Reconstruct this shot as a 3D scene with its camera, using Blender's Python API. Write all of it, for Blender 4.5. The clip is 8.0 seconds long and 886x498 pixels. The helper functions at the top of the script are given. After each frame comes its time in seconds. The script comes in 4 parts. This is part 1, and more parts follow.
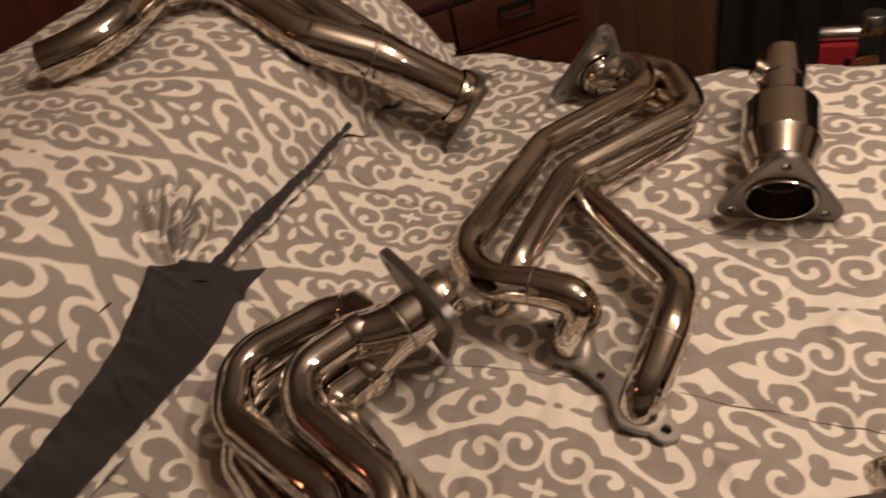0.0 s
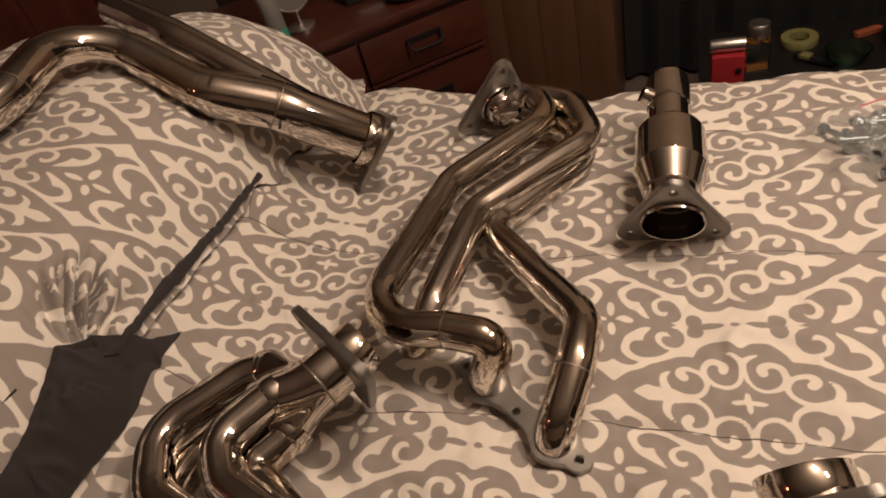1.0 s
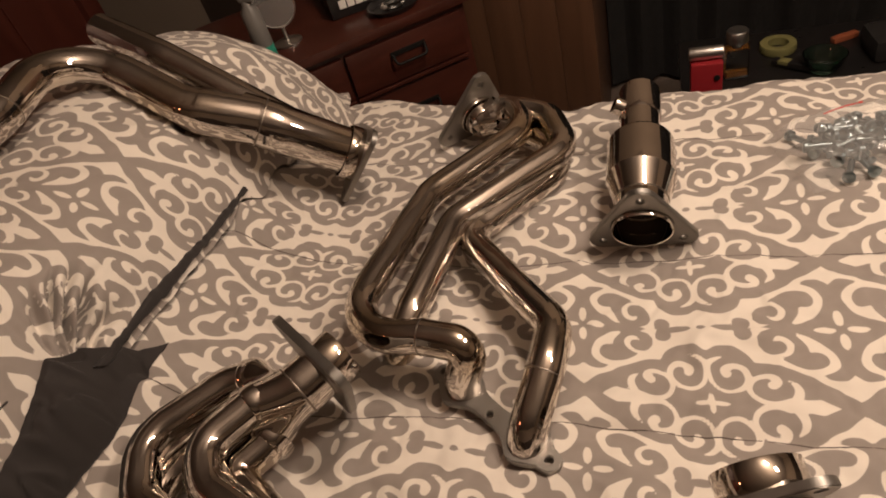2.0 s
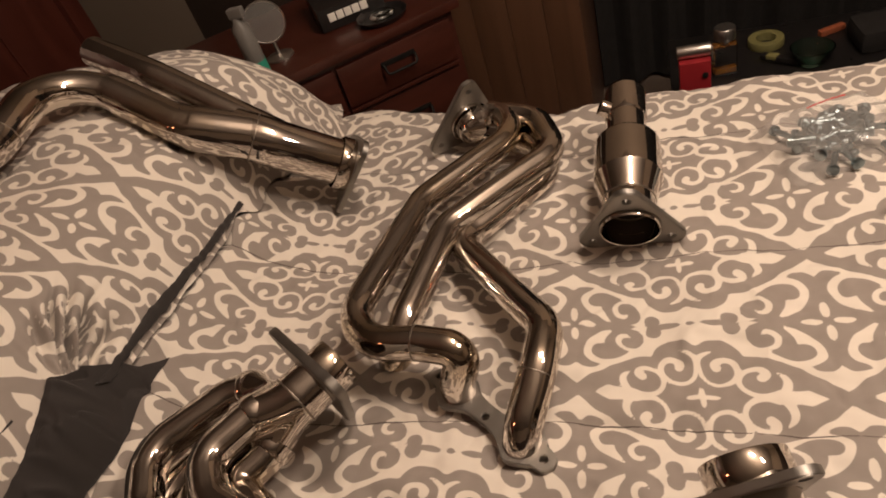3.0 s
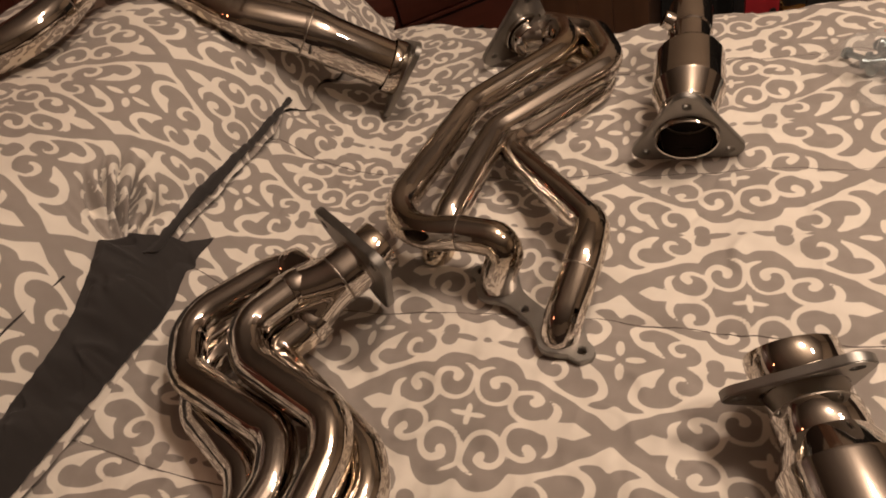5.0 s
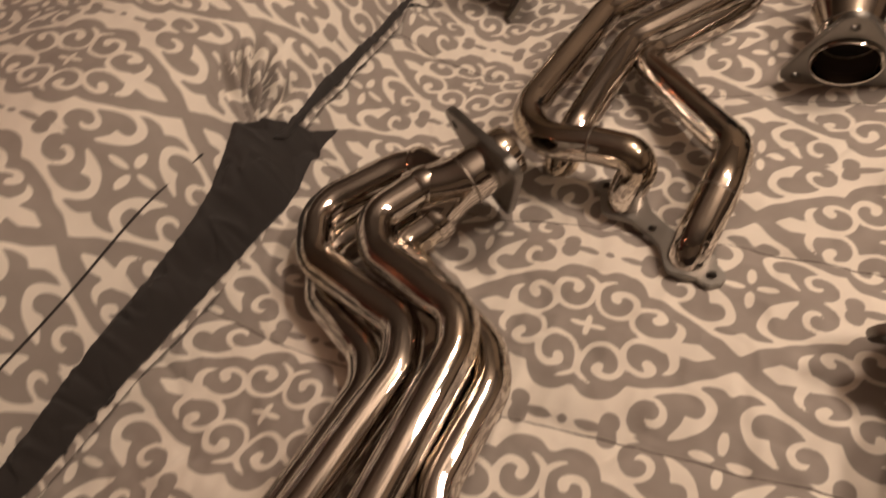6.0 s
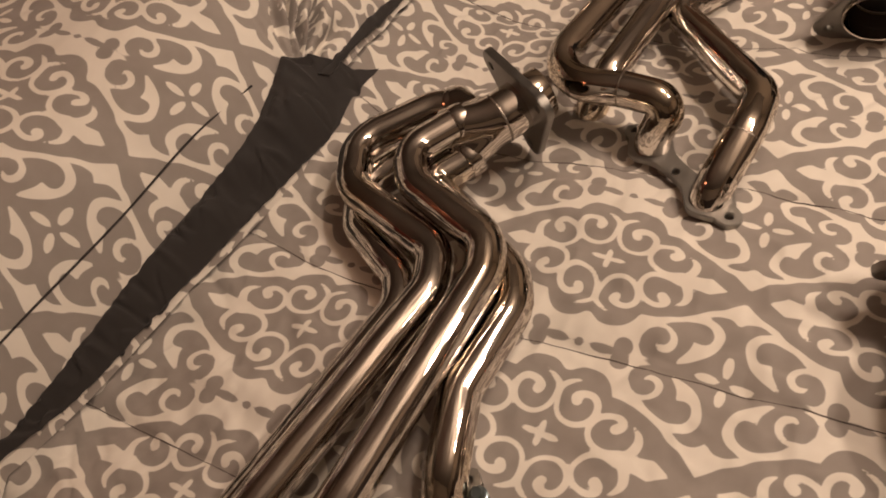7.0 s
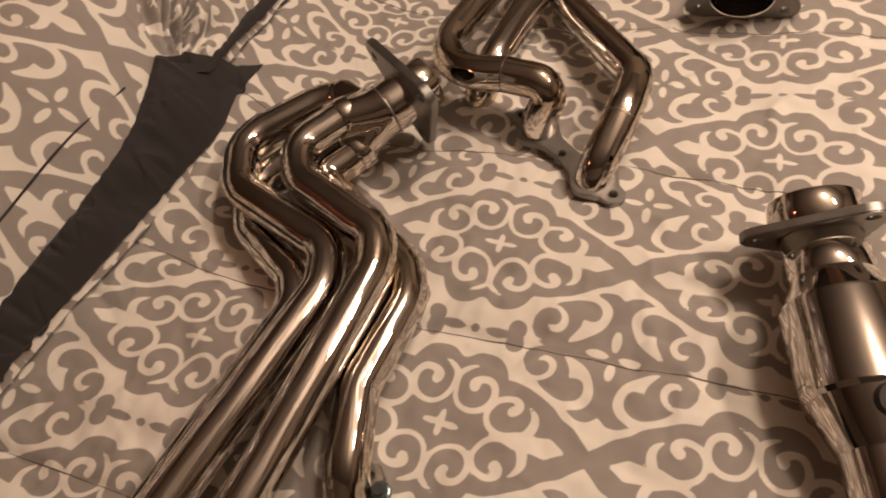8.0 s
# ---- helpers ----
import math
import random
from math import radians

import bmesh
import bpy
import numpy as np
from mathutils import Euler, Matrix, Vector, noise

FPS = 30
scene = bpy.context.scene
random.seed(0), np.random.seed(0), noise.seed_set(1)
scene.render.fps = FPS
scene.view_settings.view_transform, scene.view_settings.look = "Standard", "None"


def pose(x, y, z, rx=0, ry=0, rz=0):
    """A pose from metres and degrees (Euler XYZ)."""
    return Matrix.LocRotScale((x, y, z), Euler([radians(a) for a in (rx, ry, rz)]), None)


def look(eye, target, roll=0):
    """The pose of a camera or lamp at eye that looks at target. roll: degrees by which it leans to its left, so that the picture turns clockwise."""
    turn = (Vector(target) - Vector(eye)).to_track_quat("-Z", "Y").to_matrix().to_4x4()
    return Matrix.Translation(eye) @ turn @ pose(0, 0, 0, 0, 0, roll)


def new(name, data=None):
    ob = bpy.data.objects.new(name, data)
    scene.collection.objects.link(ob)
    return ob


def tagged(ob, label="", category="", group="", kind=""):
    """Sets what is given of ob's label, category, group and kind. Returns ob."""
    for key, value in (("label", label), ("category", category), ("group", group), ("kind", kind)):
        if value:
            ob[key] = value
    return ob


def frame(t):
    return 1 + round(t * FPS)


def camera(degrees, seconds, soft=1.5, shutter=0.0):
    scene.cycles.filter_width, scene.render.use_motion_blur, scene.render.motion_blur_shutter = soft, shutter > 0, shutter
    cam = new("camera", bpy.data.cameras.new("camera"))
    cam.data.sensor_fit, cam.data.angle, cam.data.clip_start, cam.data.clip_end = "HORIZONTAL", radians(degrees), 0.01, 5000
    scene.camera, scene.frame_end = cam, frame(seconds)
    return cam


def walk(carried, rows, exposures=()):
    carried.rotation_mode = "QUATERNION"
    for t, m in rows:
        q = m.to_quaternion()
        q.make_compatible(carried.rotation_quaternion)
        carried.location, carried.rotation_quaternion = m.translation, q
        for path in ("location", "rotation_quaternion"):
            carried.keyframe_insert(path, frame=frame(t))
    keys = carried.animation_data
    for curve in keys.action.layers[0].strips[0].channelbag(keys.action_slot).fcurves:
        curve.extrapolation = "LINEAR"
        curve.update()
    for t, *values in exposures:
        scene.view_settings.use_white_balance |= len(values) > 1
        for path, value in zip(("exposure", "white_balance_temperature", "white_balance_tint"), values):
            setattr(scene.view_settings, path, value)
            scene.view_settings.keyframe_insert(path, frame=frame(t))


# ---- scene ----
cam = camera(67.0, 8.0, soft=1.8, shutter=0.5)
PATH = [
    (0, (0.155, -0.291, 1.207), (-0.617, 1.032, -0.079), -15.7),
    (0.5, (0.175, -0.27, 1.22), (-0.467, 1.114, -0.073), -15.6),
    (1, (0.199, -0.261, 1.24), (-0.422, 1.129, -0.056), -16.8),
    (1.5, (0.221, -0.266, 1.249), (-0.395, 1.133, -0.041), -16.9),
    (3, (0.257, -0.278, 1.262), (-0.374, 1.133, -0.006), -19.9),
    (3.5, (0.263, -0.28, 1.259), (-0.347, 1.128, -0.024), -19.9),
    (4, (0.252, -0.295, 1.247), (-0.392, 1.073, -0.062), -20.4),
    (4.2, (0.243, -0.307, 1.239), (-0.436, 1.019, -0.095), -20.2),
    (5.3, (0.227, -0.336, 1.199), (-0.506, 0.96, -0.137), -18.9),
    (5.5, (0.211, -0.321, 1.216), (-0.571, 0.875, -0.183), -21.6),
    (6, (0.171, -0.366, 1.211), (-0.705, 0.689, -0.245), -21.1),
    (6.5, (0.187, -0.404, 1.221), (-0.724, 0.492, -0.319), -24.6),
    (7, (0.194, -0.42, 1.225), (-0.729, 0.518, -0.282), -22.2),
    (7.5, (0.212, -0.412, 1.213), (-0.601, 0.565, -0.33), -20.7),
    (8, (0.227, -0.398, 1.215), (-0.501, 0.596, -0.36), -19.8),
]
walk(cam, [(t, look(eye, target, roll)) for t, eye, target, roll in PATH], exposures=[(0.0, -0.06), (3.5, 0.0), (5.5, -0.06), (7.0, 0.03), (8.0, 0.09)])

# ---- light of the room ----
world = bpy.data.worlds.new("room_dark")
world.use_nodes = True
scene.world = world
world.node_tree.nodes["Background"].inputs[0].default_value = (1.0, 0.8, 0.6, 1)
world.node_tree.nodes["Background"].inputs[1].default_value = 0.02
scene.view_settings.exposure = 0.0


def lamp(name, place, size, watts, colour):
    data = bpy.data.lights.new(name, "POINT")
    data.shadow_soft_size, data.energy, data.color = size, watts, colour
    ob = new(name, data)
    ob.location = place
    return ob


BULB = (1.0, 0.775, 0.605)
lamp("ceiling_bulb", (1.00, 0.30, 1.90), 0.05, 22.0, BULB)
lamp("ceiling_bulb", (1.10, 0.18, 1.90), 0.05, 22.0, BULB)
lamp("fan_bulb", (0.52, 0.62, 2.22), 0.05, 24.0, BULB)
lamp("fan_bulb", (0.66, 0.50, 2.22), 0.05, 24.0, BULB)
lamp("bedside_lamp", (-1.10, -0.60, 1.55), 0.06, 2.4, (1.0, 0.30, 0.13))


# ---- materials ----
def material(name, base=(0.5, 0.5, 0.5), rough=0.5, metal=0.0, vary=0.12, scale=40.0, bump=0.1, fine=400.0, depth=0.001, **more):
    m = bpy.data.materials.new(name)
    m.use_nodes = True
    n, l = m.node_tree.nodes, m.node_tree.links
    b = n["Principled BSDF"]
    b.inputs["Roughness"].default_value = rough
    b.inputs["Metallic"].default_value = metal
    for key, value in more.items():
        b.inputs[key.replace("_", " ")].default_value = value
    co = n.new("ShaderNodeTexCoord")
    big = n.new("ShaderNodeTexNoise")
    big.inputs["Scale"].default_value, big.inputs["Detail"].default_value = scale, 6
    l.new(co.outputs["Object"], big.inputs["Vector"])
    ramp = n.new("ShaderNodeMix")
    ramp.data_type = "RGBA"
    ramp.inputs[6].default_value = (*[c * (1 - vary) for c in base], 1)
    ramp.inputs[7].default_value = (*[min(1, c * (1 + vary)) for c in base], 1)
    l.new(big.outputs["Fac"], ramp.inputs[0])
    l.new(ramp.outputs[2], b.inputs["Base Color"])
    small = n.new("ShaderNodeTexNoise")
    small.inputs["Scale"].default_value, small.inputs["Detail"].default_value = fine, 3
    l.new(co.outputs["Object"], small.inputs["Vector"])
    rr = n.new("ShaderNodeMapRange")
    rr.inputs["To Min"].default_value, rr.inputs["To Max"].default_value = max(0, rough * 0.75), min(1, rough * 1.3)
    l.new(big.outputs["Fac"], rr.inputs["Value"])
    l.new(rr.outputs["Result"], b.inputs["Roughness"])
    bp = n.new("ShaderNodeBump")
    bp.inputs["Strength"].default_value, bp.inputs["Distance"].default_value = bump, depth
    l.new(small.outputs["Fac"], bp.inputs["Height"])
    l.new(bp.outputs["Normal"], b.inputs["Normal"])
    return m


def printed_cloth(name, light, dark):
    """Cotton printed in two colours; the attribute "print" is the distance to the edge of the scrolls."""
    m = material(name, rough=0.85, bump=0.25, fine=900, depth=0.0006, Sheen_Weight=0.15)
    n, l = m.node_tree.nodes, m.node_tree.links
    b = n["Principled BSDF"]
    at = n.new("ShaderNodeAttribute")
    at.attribute_name = "print"
    edge = n.new("ShaderNodeMapRange")
    edge.inputs["From Min"].default_value, edge.inputs["From Max"].default_value = -0.0005, 0.0005
    l.new(at.outputs["Fac"], edge.inputs["Value"])
    co = n.new("ShaderNodeTexCoord")
    blot = n.new("ShaderNodeTexNoise")
    blot.inputs["Scale"].default_value, blot.inputs["Detail"].default_value = 55, 5
    l.new(co.outputs["Object"], blot.inputs["Vector"])
    pair = []
    for colour, amount in ((light, 0.05), (dark, 0.10)):
        mix = n.new("ShaderNodeMix")
        mix.data_type = "RGBA"
        mix.inputs[6].default_value = (*[c * (1 - amount) for c in colour], 1)
        mix.inputs[7].default_value = (*[c * (1 + amount) for c in colour], 1)
        l.new(blot.outputs["Fac"], mix.inputs[0])
        pair.append(mix)
    mix = n.new("ShaderNodeMix")
    mix.data_type = "RGBA"
    l.new(edge.outputs["Result"], mix.inputs[0])
    l.new(pair[0].outputs[2], mix.inputs[6])
    l.new(pair[1].outputs[2], mix.inputs[7])
    l.new(mix.outputs[2], b.inputs["Base Color"])
    return m


CREAM, GREY = (0.74, 0.685, 0.61), (0.285, 0.25, 0.225)
cloth = printed_cloth("printed_cotton", CREAM, GREY)
charcoal = material("charcoal_cotton", (0.022, 0.018, 0.017), 0.85, Sheen_Weight=0.16, vary=0.3, scale=30, bump=0.4, fine=900, depth=0.0008)
thread = material("brown_thread", (0.10, 0.08, 0.07), 0.9)
steel = material("polished_stainless", (0.64, 0.59, 0.54), 0.05, 1.0, vary=0.14, scale=16, bump=0.035, fine=90, depth=0.0009)
n, l = steel.node_tree.nodes, steel.node_tree.links
tint_noise, tint_step, tint = n.new("ShaderNodeTexNoise"), n.new("ShaderNodeMapRange"), n.new("ShaderNodeMix")
tint_noise.inputs["Scale"].default_value, tint_noise.inputs["Detail"].default_value = 7, 2
tint_step.inputs["From Min"].default_value, tint_step.inputs["From Max"].default_value, tint_step.inputs["To Max"].default_value = 0.52, 0.72, 0.6
tint.data_type = "RGBA"
tint.inputs[7].default_value = (0.55, 0.43, 0.27, 1)
base_in = n["Principled BSDF"].inputs["Base Color"]
l.new(next(k for k in n if k.type == "TEX_COORD").outputs["Object"], tint_noise.inputs["Vector"])
l.new(tint_noise.outputs["Fac"], tint_step.inputs["Value"])
l.new(tint_step.outputs["Result"], tint.inputs[0])
l.new(base_in.links[0].from_socket, tint.inputs[6])
l.new(tint.outputs[2], base_in)
# fine polishing lines that run along each tube
line_at, line_noise, line_bump = n.new("ShaderNodeAttribute"), n.new("ShaderNodeTexNoise"), n.new("ShaderNodeBump")
line_at.attribute_name = "polish"
line_noise.inputs["Scale"].default_value, line_noise.inputs["Detail"].default_value, line_noise.inputs["Roughness"].default_value = 1.7, 2.5, 0.5
line_bump.inputs["Strength"].default_value, line_bump.inputs["Distance"].default_value = 0.7, 0.0030
normal_in = n["Principled BSDF"].inputs["Normal"]
l.new(line_at.outputs["Vector"], line_noise.inputs["Vector"])
l.new(line_noise.outputs["Fac"], line_bump.inputs["Height"])
l.new(normal_in.links[0].from_socket, line_bump.inputs["Normal"])
l.new(line_bump.outputs["Normal"], normal_in)
plate_steel = material("machined_steel_plate", (0.29, 0.275, 0.255), 0.42, 1.0, vary=0.12, scale=60, bump=0.12, fine=500, depth=0.0005)
weld_steel = material("weld_bead", (0.30, 0.26, 0.22), 0.4, 1.0, vary=0.3, scale=200, bump=0.5, fine=300, depth=0.001)
# dark colour for the shade inside pipes, and for one dark sensor bung
bore_shade_bung_dark = material("bore_shade_and_dark_bung", (0.05, 0.045, 0.04), 0.6, 0.6)
zinc = material("zinc_bolt", (0.22, 0.27, 0.29), 0.30, 1.0, vary=0.2, scale=150)
def wood(name, base, rough, vary, along=(14, 14, 0.9), coat=0.2):
    m = material(name, base, rough, vary=vary, scale=1.0, bump=0.12, fine=60, Coat_Weight=coat)
    n, l = m.node_tree.nodes, m.node_tree.links
    co = next(k for k in n if k.type == "TEX_COORD")
    big = next(k for k in n if k.type == "TEX_NOISE" and abs(k.inputs["Scale"].default_value - 1.0) < 1e-6)
    mp = n.new("ShaderNodeMapping")
    mp.inputs["Scale"].default_value = along
    l.new(co.outputs["Object"], mp.inputs["Vector"])
    l.new(mp.outputs["Vector"], big.inputs["Vector"])
    big.inputs["Distortion"].default_value = 1.2
    return m


cherry = wood("cherry_wood", (0.050, 0.012, 0.007), 0.38, 0.55, (5, 5, 24))
cherry_upright = wood("cherry_wood_upright", (0.055, 0.013, 0.008), 0.38, 0.5, (14, 14, 2))
brown_wood = wood("brown_wood_panel", (0.085, 0.040, 0.020), 0.5, 0.75)
black_metal = material("blackened_metal", (0.006, 0.0055, 0.005), 0.6, Specular_IOR_Level=0.2)
black_gloss = material("black_lacquer", (0.012, 0.011, 0.011), 0.3)
wall_paint = material("dark_panelling", (0.035, 0.022, 0.016), 0.7, vary=0.3, scale=5)
tan_paint = material("tan_wall_paint", (0.21, 0.165, 0.125), 0.8, vary=0.08, scale=4)
ceiling_paint = material("ceiling_paint", (0.30, 0.265, 0.235), 0.9, vary=0.05, scale=5)
carpet = material("carpet", (0.10, 0.075, 0.06), 1.0, vary=0.3, scale=80, bump=0.6, fine=300, depth=0.004)


# ---- mesh helpers ----
def part(name, bm, mat, parent=None, label="", smooth=True, sharp=38):
    """One bmesh as one mesh object, under a thing or a part."""
    me = bpy.data.meshes.new(name)
    bm.to_mesh(me)
    bm.free()
    if smooth:
        me.polygons.foreach_set("use_smooth", [True] * len(me.polygons))
        me.set_sharp_from_angle(angle=radians(sharp))
    me.materials.append(mat)
    ob = new(name, me)
    if parent:
        ob.parent = parent
        ob.matrix_parent_inverse = parent.matrix_basis.inverted()
    if label:
        ob["label"] = label
    return ob


def empty(name, place=(0, 0, 0)):
    ob = new(name)
    ob.location = place
    bpy.context.view_layer.update()
    return ob


def box(x0, x1, y0, y1, z0, z1, bevel=0.0, bm=None):
    bm = bm or bmesh.new()
    made = bmesh.ops.create_cube(bm, size=1, matrix=Matrix.Translation(((x0 + x1) / 2, (y0 + y1) / 2, (z0 + z1) / 2)) @ Matrix.Diagonal((x1 - x0, y1 - y0, z1 - z0, 1)))
    if bevel:
        edges = {e for v in made["verts"] for e in v.link_edges}
        bmesh.ops.bevel(bm, geom=list(edges), offset=bevel, segments=2, affect="EDGES", profile=0.7)
    return bm


def bent(corners, bend, step=0.006):
    """A centre line through straight runs joined by round bends."""
    pts = [Vector(c) for c in corners]
    out = [pts[0]]
    last = len(pts) - 3
    for k, (a, b, c) in enumerate(zip(pts, pts[1:], pts[2:])):
        p, q = (a - b).normalized(), (c - b).normalized()
        angle = p.angle(q)
        cut = min(bend / math.tan(angle / 2), (0.9 if k == 0 else 0.49) * (a - b).length, (0.9 if k == last else 0.49) * (c - b).length)
        r = cut * math.tan(angle / 2)
        mid = b + (p + q).normalized() * (r / math.sin(angle / 2))
        s, e = b + p * cut, b + q * cut
        turn = math.pi - angle
        axis = (s - mid).cross(e - mid)
        count = max(3, int(turn / 0.16))
        for i in range(count + 1):
            out.append(mid + Matrix.Rotation(turn * i / count, 3, axis.normalized()) @ (s - mid) if axis.length > 1e-9 else b)
    out.append(pts[-1])
    return out


def sweep(line, radii, sides=28, bm=None, caps=False):
    """A round tube along a line; radii is one radius or one for each point."""
    bm = bm or bmesh.new()
    line = [Vector(p) for p in line]
    if not hasattr(radii, "__len__"):
        radii = [radii] * len(line)
    rings, normal = [], None
    polish, length = bm.verts.layers.float_vector.get("polish") or bm.verts.layers.float_vector.new("polish"), 0.37 * line[0].x + line[0].y
    for i, p in enumerate(line):
        length += (p - line[max(i - 1, 0)]).length
        d = (line[min(i + 1, len(line) - 1)] - line[max(i - 1, 0)]).normalized()
        if normal is None:
            normal = d.orthogonal().normalized()
        normal = (normal - d * normal.dot(d)).normalized()
        side = d.cross(normal)
        rings.append([bm.verts.new(p + radii[i] * (math.cos(a) * normal + math.sin(a) * side)) for a in (math.tau * k / sides for k in range(sides))])
        for k, v in enumerate(rings[-1]):
            v[polish] = (math.cos(math.tau * k / sides), math.sin(math.tau * k / sides), length * 4.0)
    for a, b in zip(rings, rings[1:]):
        for k in range(sides):
            bm.faces.new((a[k], a[(k + 1) % sides], b[(k + 1) % sides], b[k]))
    if caps:
        bm.faces.new(rings[0][::-1])
        bm.faces.new(rings[-1])
    return bm


def axis_frame(place, along, up=(0, 0, 1)):
    """A pose whose z runs along the given way and whose y leans to up."""
    z = Vector(along).normalized()
    x = Vector(up).cross(z).normalized()
    y = z.cross(x)
    m = Matrix((x, y, z)).transposed().to_4x4()
    m.translation = place
    return m


def turned(profile, m, sides=40, bm=None):
    """A body of revolution round z from (radius, height) pairs, laid to m."""
    bm = bm or bmesh.new()
    rings = [[bm.verts.new(m @ Vector((r * math.cos(a), r * math.sin(a), h))) for a in (math.tau * k / sides for k in range(sides))] for r, h in profile]
    for a, b in zip(rings, rings[1:]):
        for k in range(sides):
            bm.faces.new((a[k], a[(k + 1) % sides], b[(k + 1) % sides], b[k]))
    return bm


def slab(outline, holes, thick, m, bevel=0.0012):
    """A plate with rounded outline and round holes, thick along z, laid to m. holes: (x, y, radius)."""
    bm = bmesh.new()
    loops = [[Vector((x, y, 0)) for x, y in outline]]
    for x, y, r in holes:
        loops.append([Vector((x + r * math.cos(a), y + r * math.sin(a), 0)) for a in (math.tau * k / 28 for k in range(28))])
    edges = []
    for loop in loops:
        vs = [bm.verts.new(p) for p in loop]
        edges += [bm.edges.new((a, b)) for a, b in zip(vs, vs[1:] + vs[:1])]
    bmesh.ops.triangle_fill(bm, use_beauty=True, use_dissolve=False, edges=edges)
    faces = list(bm.faces)
    made = bmesh.ops.extrude_face_region(bm, geom=faces)
    bmesh.ops.translate(bm, vec=(0, 0, thick), verts=[v for v in made["geom"] if isinstance(v, bmesh.types.BMVert)])
    bmesh.ops.recalc_face_normals(bm, faces=bm.faces)
    sharp = [e for e in bm.edges if len(e.link_faces) == 2 and e.calc_face_angle(0) > 1.2]
    bmesh.ops.bevel(bm, geom=sharp, offset=bevel, segments=2, affect="EDGES")
    bm.transform(m)
    return bm


def rounded(corners, r, steps=6):
    """The outline of a polygon with round corners."""
    out = []
    pts = [Vector((x, y, 0)) for x, y in corners]
    for a, b, c in zip(pts[-1:] + pts[:-1], pts, pts[1:] + pts[:1]):
        p, q = (a - b).normalized(), (c - b).normalized()
        angle = p.angle(q)
        mid = b + (p + q).normalized() * (r / math.sin(angle / 2))
        s, e = b + p * r / math.tan(angle / 2) - mid, b + q * r / math.tan(angle / 2) - mid
        for k in range(steps + 1):
            f = s.lerp(e, k / steps).normalized() * r
            out.append(((mid + f).x, (mid + f).y))
    return out


# ---- the print: a mirrored damask, one quarter of the repeat in millimetres ----
REPEAT_X, REPEAT_Y = 0.280, 0.2016
QX, QY = 140.0, 100.8


def far_from_line(px, py, pts, widths):
    best = np.full(px.shape, 1e9)
    for (x0, y0), (x1, y1), w0, w1 in zip(pts, pts[1:], widths, widths[1:]):
        dx, dy = x1 - x0, y1 - y0
        t = np.clip(((px - x0) * dx + (py - y0) * dy) / (dx * dx + dy * dy + 1e-9), 0, 1)
        best = np.minimum(best, np.hypot(px - x0 - t * dx, py - y0 - t * dy) - (w0 + t * (w1 - w0)))
    return best


def far_from_shape(px, py, pts):
    inside = np.zeros(px.shape, bool)
    best = np.full(px.shape, 1e9)
    for (x0, y0), (x1, y1) in zip(pts, pts[1:] + pts[:1]):
        dx, dy = x1 - x0, y1 - y0
        t = np.clip(((px - x0) * dx + (py - y0) * dy) / (dx * dx + dy * dy + 1e-9), 0, 1)
        best = np.minimum(best, np.hypot(px - x0 - t * dx, py - y0 - t * dy))
        if y0 != y1:
            cross = ((y0 > py) != (y1 > py)) & (px < x0 + (py - y0) * dx / dy)
            inside ^= cross
    return np.where(inside, -best, best)


def curve(pts, steps=5):
    """A smooth line through the points."""
    p = [np.array(q, float) for q in [pts[0], *pts, pts[-1]]]
    out = []
    for a, b, c, d in zip(p, p[1:], p[2:], p[3:]):
        for k in range(steps):
            t = k / steps
            out.append(tuple(0.5 * (2 * b + (c - a) * t + (2 * a - 5 * b + 4 * c - d) * t * t + (3 * b - a - 3 * c + d) * t ** 3)))
    return out + [tuple(p[-1])]


def brush(px, py, pts, widths, steps=5):
    line = curve(pts, steps)
    w = np.interp(np.linspace(0, 1, len(line)), np.linspace(0, 1, len(widths)), widths)
    return far_from_line(px, py, line, list(w))


def leaf(px, py, a, b, w):
    return brush(px, py, [a, ((a[0] + b[0]) / 2, (a[1] + b[1]) / 2), b], [0.8, w * 0.8, w, w * 0.8, 0.8], 6)


